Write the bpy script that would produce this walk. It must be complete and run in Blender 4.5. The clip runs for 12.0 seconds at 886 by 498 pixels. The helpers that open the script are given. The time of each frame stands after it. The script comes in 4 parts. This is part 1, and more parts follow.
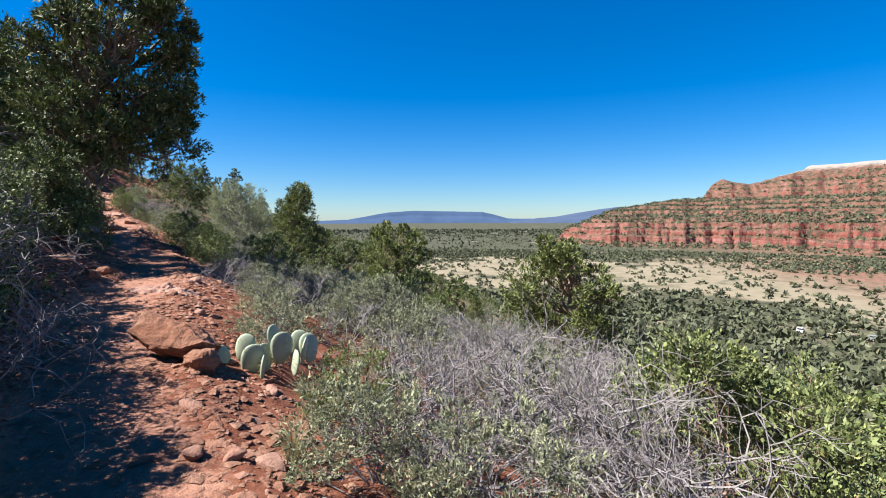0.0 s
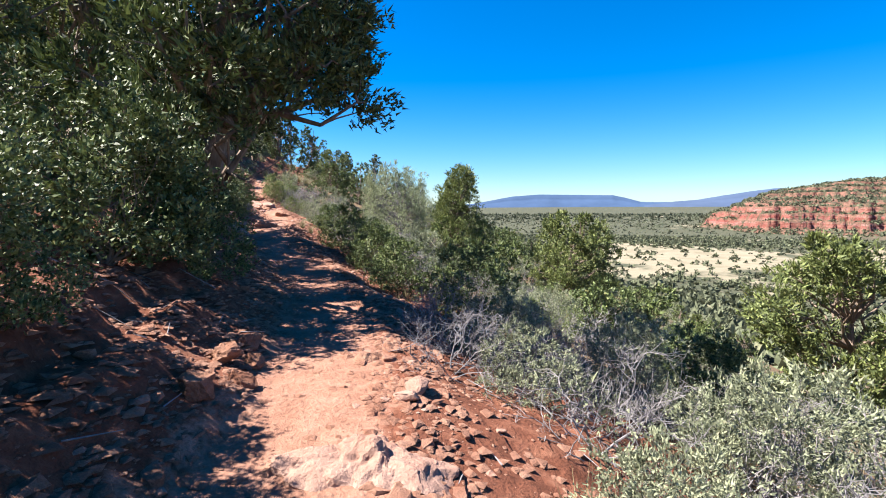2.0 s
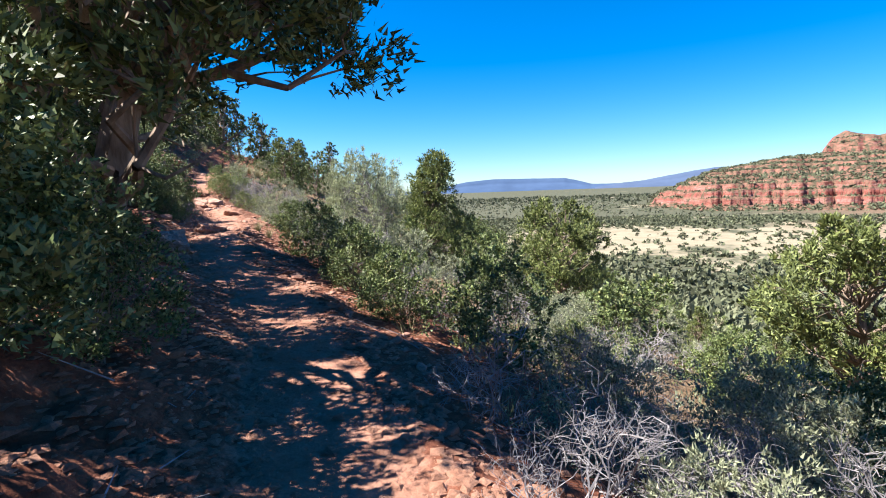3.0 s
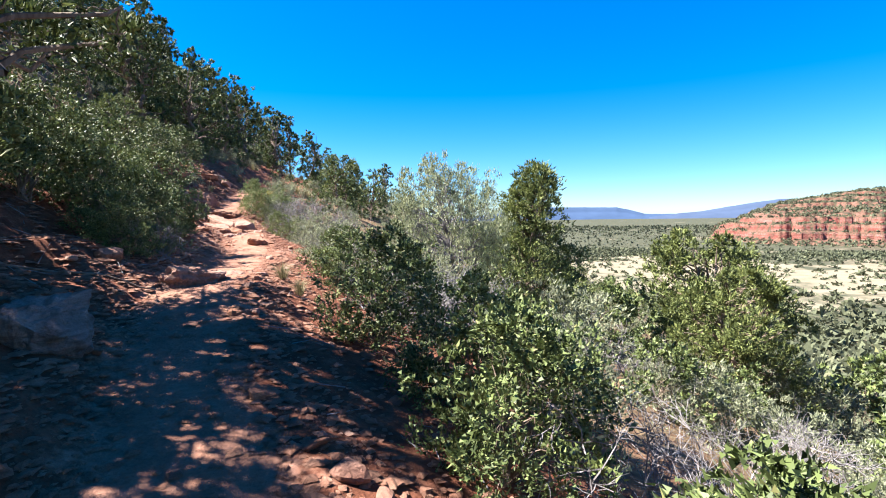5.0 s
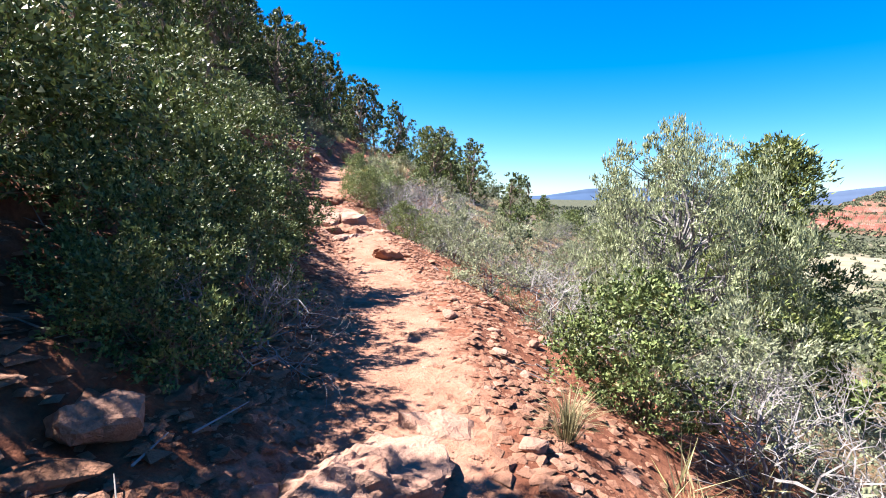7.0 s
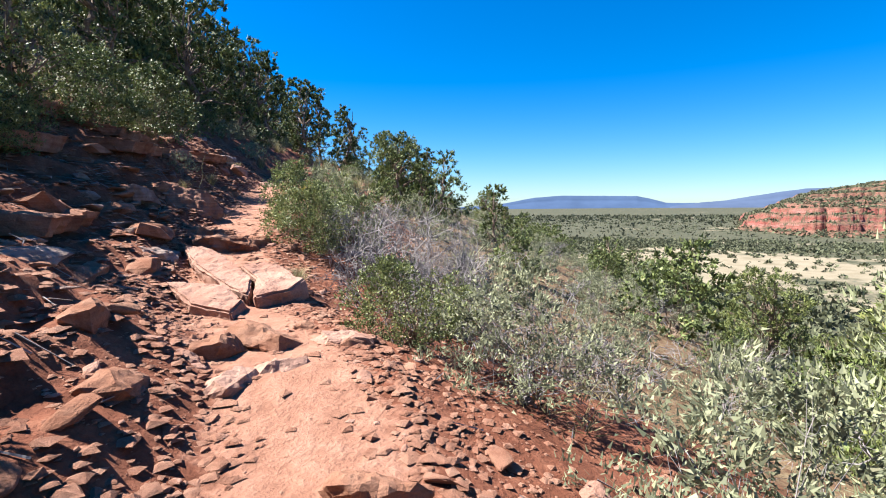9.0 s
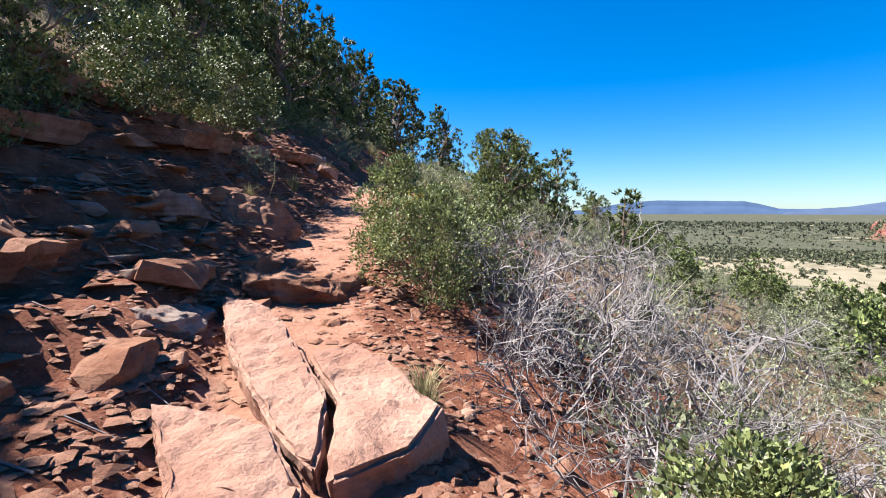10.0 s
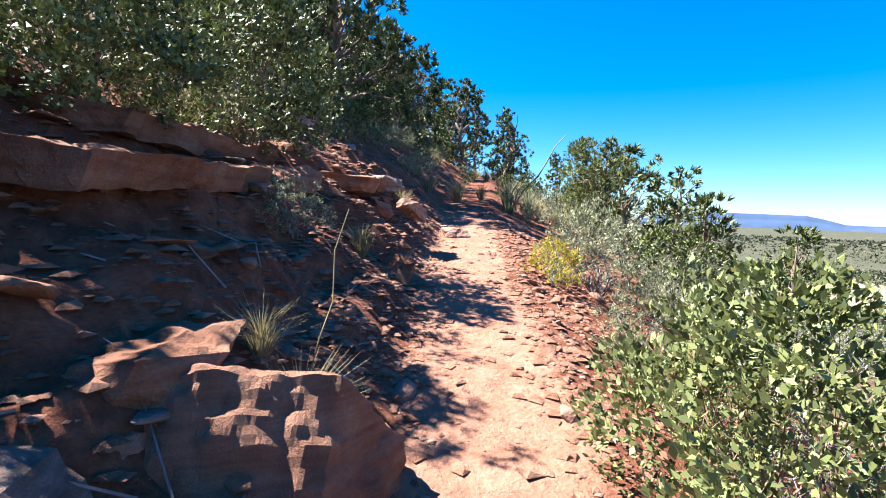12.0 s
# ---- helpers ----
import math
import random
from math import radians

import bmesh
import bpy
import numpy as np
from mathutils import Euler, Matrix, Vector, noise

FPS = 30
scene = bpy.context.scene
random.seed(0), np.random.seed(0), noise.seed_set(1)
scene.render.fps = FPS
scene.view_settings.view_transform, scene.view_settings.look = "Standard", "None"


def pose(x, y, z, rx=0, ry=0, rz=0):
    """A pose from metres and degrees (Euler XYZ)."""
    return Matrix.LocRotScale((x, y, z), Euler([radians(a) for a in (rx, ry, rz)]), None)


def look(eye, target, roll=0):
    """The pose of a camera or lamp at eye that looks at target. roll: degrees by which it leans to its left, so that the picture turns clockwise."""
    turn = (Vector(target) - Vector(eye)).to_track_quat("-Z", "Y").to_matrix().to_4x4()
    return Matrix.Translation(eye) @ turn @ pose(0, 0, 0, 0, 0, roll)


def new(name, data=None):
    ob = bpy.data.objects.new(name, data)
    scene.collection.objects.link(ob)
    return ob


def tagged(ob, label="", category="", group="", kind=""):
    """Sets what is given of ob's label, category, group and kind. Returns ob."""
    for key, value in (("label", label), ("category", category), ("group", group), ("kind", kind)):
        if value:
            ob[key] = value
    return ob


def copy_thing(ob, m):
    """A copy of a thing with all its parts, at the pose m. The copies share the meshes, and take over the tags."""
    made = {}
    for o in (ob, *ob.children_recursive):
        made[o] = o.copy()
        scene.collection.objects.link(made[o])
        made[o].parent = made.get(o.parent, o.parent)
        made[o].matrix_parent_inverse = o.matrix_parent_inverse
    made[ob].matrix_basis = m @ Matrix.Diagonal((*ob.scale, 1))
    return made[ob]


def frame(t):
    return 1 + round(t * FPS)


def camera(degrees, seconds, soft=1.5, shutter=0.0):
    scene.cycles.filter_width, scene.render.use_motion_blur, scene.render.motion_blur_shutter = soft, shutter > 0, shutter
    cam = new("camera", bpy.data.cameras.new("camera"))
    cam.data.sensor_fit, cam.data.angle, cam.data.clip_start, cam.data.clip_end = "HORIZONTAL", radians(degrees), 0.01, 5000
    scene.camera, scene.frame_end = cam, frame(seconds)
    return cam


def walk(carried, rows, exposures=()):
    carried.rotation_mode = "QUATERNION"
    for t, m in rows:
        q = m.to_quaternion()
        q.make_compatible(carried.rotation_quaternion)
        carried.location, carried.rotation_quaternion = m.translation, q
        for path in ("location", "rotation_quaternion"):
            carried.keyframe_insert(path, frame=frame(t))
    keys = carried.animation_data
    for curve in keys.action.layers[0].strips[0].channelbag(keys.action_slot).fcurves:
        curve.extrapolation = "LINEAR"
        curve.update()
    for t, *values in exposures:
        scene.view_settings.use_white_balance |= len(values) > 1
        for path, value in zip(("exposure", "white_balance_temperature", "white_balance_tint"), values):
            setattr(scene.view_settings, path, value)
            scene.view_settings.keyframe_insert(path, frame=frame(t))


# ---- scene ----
cam = camera(83.4, 12.0, 1.0)
PATH = [
    (0.0, -0.013, -0.066, 0.016, 30.27, -3.38, -0.20),
    (0.5, -0.033, 1.316, -0.063, 16.85, -3.40, -0.84),
    (1.0, -0.072, 2.586, 0.009, 10.26, -4.32, -0.38),
    (1.5, -0.088, 3.847, 0.127, 11.55, -3.49, -0.47),
    (2.0, -0.153, 4.940, 0.250, 16.03, -5.13, -0.41),
    (2.5, -0.234, 6.008, 0.356, 18.12, -7.65, -0.46),
    (2.7, -0.240, 6.409, 0.391, 19.30, -7.39, -1.38),
    (4.3, 0.127, 10.083, 0.305, 24.90, -4.92, -1.09),
    (4.5, 0.153, 10.576, 0.343, 22.46, -4.99, -0.89),
    (5.0, 0.163, 12.015, 0.366, 15.60, -3.56, -0.91),
    (5.5, 0.009, 13.390, 0.425, 10.47, -3.54, -0.45),
    (6.0, -0.263, 14.529, 0.472, 2.17, -3.68, 0.05),
    (6.5, -0.731, 15.562, 0.529, -3.18, -5.01, -0.59),
    (7.0, -0.937, 16.232, 0.728, 8.06, -6.30, 0.90),
    (7.5, -0.898, 17.308, 0.862, 16.61, -6.10, 0.80),
    (7.7, -0.900, 17.654, 0.929, 16.13, -6.30, 0.70),
    (9.3, -0.922, 21.763, 0.996, 13.60, -4.04, -0.73),
    (9.5, -0.957, 22.311, 1.015, 13.59, -3.51, -0.39),
    (10.0, -1.210, 23.718, 1.120, 3.87, -4.40, -0.17),
    (10.5, -1.408, 24.788, 1.276, 5.07, -6.10, 0.20),
    (11.0, -1.479, 25.698, 1.499, 9.10, -6.64, 0.39),
    (11.5, -1.894, 26.781, 1.702, -2.70, -4.52, 1.62),
    (12.0, -2.232, 27.438, 1.792, -0.97, -4.07, 1.80),
]


def eye_row(t, x, y, z, yaw, pitch, roll):
    a, b = radians(yaw), radians(pitch)
    ahead = Vector((math.sin(a) * math.cos(b), math.cos(a) * math.cos(b), math.sin(b)))
    return t, look((x, y, z), Vector((x, y, z)) + ahead, roll)


walk(cam, [eye_row(*r) for r in PATH], [(0.0, 1.65), (0.5, 1.78), (2.0, 2.15), (4.5, 2.3), (5.5, 2.45), (6.0, 2.45), (7.5, 2.4), (9.5, 2.0), (10.5, 2.1), (12.0, 2.58)])

# ---- world and sun ----
SUN_AZ, SUN_EL = -69.0, 51.0   # degrees, clockwise from +y
world = bpy.data.worlds.new("sky")
scene.world = world
world.use_nodes = True
wn = world.node_tree.nodes
sky = wn.new("ShaderNodeTexSky")
sky.sky_type = "NISHITA"
sky.sun_disc = False
sky.sun_elevation = radians(SUN_EL)
sky.sun_rotation = radians(SUN_AZ % 360)
sky.altitude = 1400
sky.air_density, sky.dust_density, sky.ozone_density = 1.2, 0.35, 3.0
wn["Background"].inputs["Strength"].default_value = 0.038
tint = wn.new("ShaderNodeMix")
tint.data_type, tint.blend_type = "RGBA", "MULTIPLY"
tint.inputs[0].default_value = 1.0
tint.inputs[7].default_value = (0.76, 0.95, 1.25, 1)
rich = wn.new("ShaderNodeHueSaturation")
rich.inputs["Saturation"].default_value = 1.3
world.node_tree.links.new(sky.outputs[0], tint.inputs[6])
world.node_tree.links.new(tint.outputs[2], rich.inputs["Color"])
world.node_tree.links.new(rich.outputs[0], wn["Background"].inputs["Color"])
sun_way = Vector((math.sin(radians(SUN_AZ)) * math.cos(radians(SUN_EL)), math.cos(radians(SUN_AZ)) * math.cos(radians(SUN_EL)), math.sin(radians(SUN_EL))))
sun = new("sun", bpy.data.lights.new("sun", "SUN"))
sun.data.energy, sun.data.angle, sun.data.color = 5.0, radians(0.53), (1.0, 0.95, 0.88)
sun.matrix_world = look(sun_way * 200, (0, 0, 0))


# ---- materials ----
def material(name, rough=0.9):
    m = bpy.data.materials.new(name)
    m.use_nodes = True
    nt = m.node_tree
    b = nt.nodes["Principled BSDF"]
    b.inputs["Roughness"].default_value = rough
    b.inputs["Specular IOR Level"].default_value = 0.12
    return m, nt, b


def node(nt, kind, **kw):
    n = nt.nodes.new(kind)
    for k, v in kw.items():
        n.inputs[k].default_value = v
    return n


def position(nt):
    return nt.nodes.new("ShaderNodeNewGeometry").outputs["Position"]


def noise_tex(nt, scale, detail=6.0, rough=0.6, vec=None, stretch=None):
    n = node(nt, "ShaderNodeTexNoise", Scale=scale, Detail=detail, Roughness=rough)
    v = vec if vec is not None else position(nt)
    if stretch:
        mp = nt.nodes.new("ShaderNodeMapping")
        mp.inputs["Scale"].default_value = stretch
        nt.links.new(v, mp.inputs["Vector"])
        v = mp.outputs[0]
    nt.links.new(v, n.inputs["Vector"])
    return n.outputs["Fac"]


def ramp(nt, fac, stops):
    r = nt.nodes.new("ShaderNodeValToRGB")
    e = r.color_ramp.elements
    e[0].position, e[0].color = stops[0][0], (*stops[0][1], 1)
    e[1].position, e[1].color = stops[-1][0], (*stops[-1][1], 1)
    for p, c in stops[1:-1]:
        k = e.new(p)
        k.color = (*c, 1)
    nt.links.new(fac, r.inputs[0])
    return r.outputs[0]


def blend(nt, fac, a, b, mode="MIX"):
    m = nt.nodes.new("ShaderNodeMix")
    m.data_type, m.blend_type = "RGBA", mode
    for s, v in ((m.inputs[0], fac), (m.inputs[6], a), (m.inputs[7], b)):
        if isinstance(v, (int, float)):
            s.default_value = v
        elif isinstance(v, tuple):
            s.default_value = (*v, 1)
        else:
            nt.links.new(v, s)
    return m.outputs[2]


def maths(nt, op, a, b=0.0, clamp=False):
    m = nt.nodes.new("ShaderNodeMath")
    m.operation, m.use_clamp = op, clamp
    for s, v in ((m.inputs[0], a), (m.inputs[1], b)):
        if isinstance(v, (int, float)):
            s.default_value = v
        else:
            nt.links.new(v, s)
    return m.outputs[0]


def bump(nt, b, height, strength, dist):
    n = node(nt, "ShaderNodeBump", Strength=strength, Distance=dist)
    nt.links.new(height, n.inputs["Height"])
    nt.links.new(n.outputs[0], b.inputs["Normal"])


def attribute(nt, name):
    a = nt.nodes.new("ShaderNodeAttribute")
    a.attribute_name = name
    return a.outputs["Fac"]


def rock_material(name, dark, mid, light, scale=3.0):
    m, nt, b = material(name, 0.88)
    big = noise_tex(nt, scale, 8, 0.65)
    band = noise_tex(nt, scale * 1.3, 5, 0.6, stretch=(0.25, 0.25, 5.0))
    fine = noise_tex(nt, scale * 28, 5, 0.7)
    col = ramp(nt, big, [(0.3, dark), (0.5, mid), (0.7, light)])
    col = blend(nt, 0.35, col, ramp(nt, band, [(0.35, dark), (0.65, light)]))
    col = blend(nt, 0.5, col, ramp(nt, fine, [(0.3, (0.45, 0.45, 0.45)), (0.6, (1.0, 1.0, 1.0))]), "MULTIPLY")
    nt.links.new(col, b.inputs["Base Color"])
    bump(nt, b, maths(nt, "ADD", maths(nt, "MULTIPLY", big, 1.2), maths(nt, "MULTIPLY", fine, 0.35)), 0.9, 0.05)
    return m


M_ROCK = rock_material("red_sandstone", (0.13, 0.048, 0.028), (0.27, 0.125, 0.078), (0.37, 0.22, 0.155))
M_SLAB = rock_material("pale_pink_sandstone", (0.22, 0.105, 0.076), (0.33, 0.185, 0.138), (0.41, 0.265, 0.21), 2.0)
M_CHIP = rock_material("red_stone_chips", (0.20, 0.085, 0.055), (0.31, 0.15, 0.10), (0.42, 0.25, 0.18), 6.0)
M_GREY = rock_material("lichened_grey_sandstone", (0.12, 0.075, 0.06), (0.28, 0.19, 0.16), (0.42, 0.34, 0.30), 5.0)


def leaf_material(name, dark, light, dry=None, rough=0.55, clear=0.25):
    m, nt, b = material(name, rough)
    dark, light = tuple(c * 0.6 for c in dark), tuple(c * 1.14 for c in light)
    geo = nt.nodes.new("ShaderNodeNewGeometry")
    stops = [(0.0, dark), (0.75, light)] if dry is None else [(0.0, dark), (0.8, light), (0.93, light), (1.0, dry)]
    col = ramp(nt, geo.outputs["Random Per Island"], stops)
    b.inputs["Specular IOR Level"].default_value = 0.25
    patch = noise_tex(nt, 2.2, 3)
    col = blend(nt, 0.6, col, ramp(nt, patch, [(0.3, (0.42, 0.47, 0.47)), (0.7, (1.0, 1.0, 0.9))]), "MULTIPLY")
    nt.links.new(col, b.inputs["Base Color"])
    tr = nt.nodes.new("ShaderNodeBsdfTranslucent")
    nt.links.new(col, tr.inputs["Color"])
    mix = nt.nodes.new("ShaderNodeMixShader")
    mix.inputs[0].default_value = clear
    nt.links.new(b.outputs[0], mix.inputs[1])
    nt.links.new(tr.outputs[0], mix.inputs[2])
    nt.links.new(mix.outputs[0], nt.nodes["Material Output"].inputs["Surface"])
    return m


M_JUNI = leaf_material("juniper_foliage", (0.075, 0.10, 0.033), (0.19, 0.22, 0.075), (0.27, 0.25, 0.10), 0.6, 0.18)
M_JUNI_DARK = leaf_material("dark_juniper_foliage", (0.038, 0.058, 0.02), (0.14, 0.175, 0.06), (0.16, 0.15, 0.065), 0.6, 0.08)
M_PALE = leaf_material("pale_juniper_foliage", (0.17, 0.20, 0.11), (0.38, 0.41, 0.25), (0.44, 0.42, 0.29), 0.6, 0.3)
M_OAK = leaf_material("scrub_oak_leaves", (0.048, 0.072, 0.022), (0.165, 0.205, 0.075), (0.26, 0.24, 0.10), 0.55, 0.08)
M_MANZ = leaf_material("manzanita_leaves", (0.085, 0.115, 0.04), (0.22, 0.255, 0.105), (0.31, 0.29, 0.11), 0.5, 0.18)
M_SAGE = leaf_material("grey_green_leaves", (0.14, 0.16, 0.105), (0.31, 0.325, 0.21), (0.37, 0.35, 0.25), 0.65, 0.3)
M_STRAW = leaf_material("straw_grass", (0.20, 0.16, 0.08), (0.36, 0.31, 0.18), (0.18, 0.20, 0.07), 0.7)
M_YELLOW = leaf_material("yellow_flower_heads", (0.40, 0.33, 0.06), (0.62, 0.52, 0.10), (0.3, 0.32, 0.1), 0.7)
M_CACTUS = leaf_material("cactus_skin", (0.38, 0.44, 0.32), (0.38, 0.42, 0.32), None, 0.5, 0.05)


def wood_material(name, dark, light):
    m, nt, b = material(name, 0.85)
    n = noise_tex(nt, 14, 6, 0.65, stretch=(1, 1, 0.25))
    col = ramp(nt, n, [(0.3, dark), (0.7, light)])
    nt.links.new(col, b.inputs["Base Color"])
    bump(nt, b, noise_tex(nt, 60, 4, 0.6, stretch=(1, 1, 0.15)), 0.6, 0.01)
    return m


M_BARK = wood_material("juniper_bark", (0.10, 0.07, 0.05), (0.27, 0.21, 0.17))
M_DEAD = wood_material("weathered_dead_twigs", (0.11, 0.099, 0.10), (0.275, 0.255, 0.262))
M_REDBARK = wood_material("manzanita_bark", (0.13, 0.07, 0.05), (0.33, 0.22, 0.17))


# ---- numbers for the ground ----
def lattice(x, y, seed):
    h = np.sin(x * 127.1 + y * 311.7 + seed * 74.7) * 43758.5453
    return h - np.floor(h)


def vnoise(x, y, seed=0.0):
    xi, yi = np.floor(x), np.floor(y)
    u, v = x - xi, y - yi
    u, v = u * u * (3 - 2 * u), v * v * (3 - 2 * v)
    a, b = lattice(xi, yi, seed), lattice(xi + 1, yi, seed)
    c, d = lattice(xi, yi + 1, seed), lattice(xi + 1, yi + 1, seed)
    return (a * (1 - u) + b * u) * (1 - v) + (c * (1 - u) + d * u) * v - 0.5


def fbm(x, y, octaves=4, seed=0.0):
    total, amp = 0.0, 1.0
    for k in range(octaves):
        total = total + amp * vnoise(x * 2 ** k, y * 2 ** k, seed + 7 * k)
        amp *= 0.5
    return total


VALLEY = -34.0
# y along the walk, x of the trail's middle, its height
TRAIL = [(-30, 0.5, -1.6), (-3, 0.0, -1.25), (0, -0.1, -1.2), (2, -0.2, -1.16), (4.2, -0.35, -1.05), (6.5, -0.35, -0.87), (8.4, 0.0, -0.85), (10, 0.1, -0.88),
         (12.2, 0.1, -0.9), (13.8, -0.15, -0.78), (15.1, -0.55, -0.62), (16.5, -0.8, -0.4), (17.8, -0.85, -0.24), (19.2, -0.72, -0.24), (22.4, -0.85, -0.17),
         (24.0, -1.15, 0.1), (25.4, -1.6, 0.12), (26.4, -1.85, 0.3), (27.8, -2.0, 0.55), (29, -2.05, 0.78), (31, -2.05, 1.05), (34, -2.0, 1.5), (36, -2.0, 1.72),
         (40, -1.8, 2.2), (48, -1.2, 3.0), (60, -0.6, 4.3), (80, -0.5, 5.8), (120, -0.5, 7.0), (5200, -0.5, 7.0)]
TY, TX, TZ = np.array(TRAIL, float).T


def trail_x(y):
    y = np.asarray(y, float)
    s = np.interp(y, TY, TX)
    for o in (-0.5, 0.5):
        s = s + np.interp(y + o, TY, TX)
    bend = np.where(y > 75, (np.sqrt((y - 75) ** 2 + 70.0 ** 2) - 70) * 0.5, 0)
    return s / 3 - bend


def trail_z(y):
    y = np.asarray(y, float)
    return (np.interp(y - 0.4, TY, TZ) + np.interp(y, TY, TZ) + np.interp(y + 0.4, TY, TZ)) / 3


def ground_z(x, y):
    x, y = np.asarray(x, float), np.asarray(y, float)
    d = x - trail_x(y)
    z0 = trail_z(y)
    wob = 0.16 * vnoise(y * 0.9, y * 0 + 3.3, 5) + 0.1 * vnoise(y * 2.7, y * 0, 9)
    left, right = np.maximum(-d - 0.42 - wob, 0), np.maximum(d - 0.5 + wob, 0)
    steep = 1 + 0.5 * np.clip((9 - y) / 3, 0, 1) + 0.35 * np.clip((y - 27) / 3, 0, 1) * np.clip((60 - y) / 20, 0, 1)
    left = np.where(left < 1.2, left * steep, left + 1.2 * (steep - 1))
    up = np.interp(left, [0, 0.35, 0.6, 2.5, 6, 14, 60, 120, 400], [0, 0.2, 0.3, 1.3, 3.6, 10, 48, 80, 90])
    down = np.interp(right, [0, 0.5, 2, 8, 25, 60, 90, 140], [0, 0.2, 0.8, 3.1, 10, 25, 33, 40])
    z = z0 + up - down
    near = np.clip((np.hypot(x, y - 15) - 60) / 100, 0, 1)
    off = np.clip(left + right, 0, 1)
    z = z + off * (0.16 * fbm(x * 0.8, y * 0.8, 4, 2) + 0.05 * fbm(x * 5, y * 5, 3, 4)) + 0.035 * fbm(x * 2.2, y * 2.2, 4, 8) + near * 1.2 * fbm(x * 0.05, y * 0.05, 3, 6) * np.clip(left / 30, 0, 1)
    # broken ledges in the bank
    step = np.clip(left / 0.7, 0, 1) * np.clip((5 - left) / 3, 0, 1)
    q = z + 0.2 * fbm(x * 0.7, y * 0.35, 3, 12)
    z = z + step * (0.045 + 0.04 * fbm(x * 1.3, y * 1.3, 2, 15)) * np.sin(q * 2 * np.pi / 0.3) + step * 0.10 * fbm(x * 3.1, y * 3.1, 4, 18)
    floor = VALLEY + 1.5 * fbm(x * 0.012, y * 0.012, 3, 3)
    k = 4.0
    return floor + k * np.logaddexp(0, (z - floor) / k)


def gz(x, y):
    return float(ground_z(np.array([x]), np.array([y]))[0])


# ---- mesh helpers ----
def solid(name, verts, faces, mat, parent=None, smooth=False):
    me = bpy.data.meshes.new(name)
    me.from_pydata([tuple(v) for v in verts], [], [tuple(f) for f in faces])
    me.materials.append(mat)
    if smooth:
        me.shade_smooth()
    ob = new(name, me)
    if parent is not None:
        ob.parent = parent
    return ob


def polys(name, co, size, mat, parent=None):
    """One mesh of separate polygons; co is (n, size, 3)."""
    n = len(co)
    me = bpy.data.meshes.new(name)
    me.vertices.add(n * size)
    me.vertices.foreach_set("co", np.ascontiguousarray(co, np.float32).ravel())
    me.loops.add(n * size)
    me.loops.foreach_set("vertex_index", np.arange(n * size, dtype=np.int32))
    me.polygons.add(n)
    me.polygons.foreach_set("loop_start", np.arange(0, n * size, size, dtype=np.int32))
    me.materials.append(mat)
    me.update(calc_edges=True)
    ob = new(name, me)
    if parent is not None:
        ob.parent = parent
    return ob


def grid_mesh(name, X, Y, Z, mat, attrs=(), smooth=True):
    r, c = X.shape
    me = bpy.data.meshes.new(name)
    me.vertices.add(r * c)
    me.vertices.foreach_set("co", np.stack([X, Y, Z], -1).astype(np.float32).ravel())
    i = np.arange(r * c).reshape(r, c)
    q = np.stack([i[:-1, :-1], i[:-1, 1:], i[1:, 1:], i[1:, :-1]], -1).reshape(-1, 4)
    me.loops.add(q.size)
    me.loops.foreach_set("vertex_index", q.astype(np.int32).ravel())
    me.polygons.add(len(q))
    me.polygons.foreach_set("loop_start", np.arange(0, q.size, 4, dtype=np.int32))
    me.materials.append(mat)
    me.update(calc_edges=True)
    for key, val in attrs:
        a = me.attributes.new(key, "FLOAT", "POINT")
        a.data.foreach_set("value", val.astype(np.float32).ravel())
    if smooth:
        me.shade_smooth()
    return new(name, me)


def unit(v):
    return v / np.maximum(np.linalg.norm(v, axis=-1, keepdims=True), 1e-9)


def leaves(rng, pos, way, length, width, cup=0.2, three=False):
    """Folded diamond leaves at pos along way; (n, 4, 3)."""
    n = len(pos)
    way = unit(way)
    side = unit(np.cross(way, rng.normal(size=(n, 3))))
    up = np.cross(side, way)
    L = (length * rng.uniform(0.6, 1.3, n))[:, None]
    W = (width * rng.uniform(0.7, 1.25, n))[:, None]
    if three:
        return np.stack([pos - side * W / 2, pos + side * W / 2, pos + way * L], 1)
    mid = pos + way * L * 0.45
    return np.stack([pos, mid + side * W / 2 + up * W * cup, pos + way * L, mid - side * W / 2 + up * W * cup], 1)


def tubes(segs, sides):
    """Open prisms along segments (p, q, r0, r1); (n * sides, 4, 3)."""
    a = np.array([s[0] for s in segs], float)
    b = np.array([s[1] for s in segs], float)
    r0 = np.array([s[2] for s in segs])[:, None]
    r1 = np.array([s[3] for s in segs])[:, None]
    w = unit(b - a)
    s = unit(np.cross(w, np.array([0.31, 0.53, 0.79])))
    t = np.cross(w, s)
    out = []
    for k in range(sides):
        g, h = 2 * math.pi * k / sides, 2 * math.pi * (k + 1) / sides
        u, v = s * math.cos(g) + t * math.sin(g), s * math.cos(h) + t * math.sin(h)
        out.append(np.stack([a + u * r0, a + v * r0, b + v * r1, b + u * r1], 1))
    return np.concatenate(out)


def wander(rng, p, q, r0, r1, n, wig):
    """A crooked limb from p to q as segments."""
    p, q = np.array(p, float), np.array(q, float)
    pts = [p + (q - p) * k / n + (rng.normal(size=3) * wig * np.linalg.norm(q - p) if 0 < k < n else 0) for k in range(n + 1)]
    return [(pts[k], pts[k + 1], r0 + (r1 - r0) * k / n, r0 + (r1 - r0) * (k + 1) / n) for k in range(n)], pts


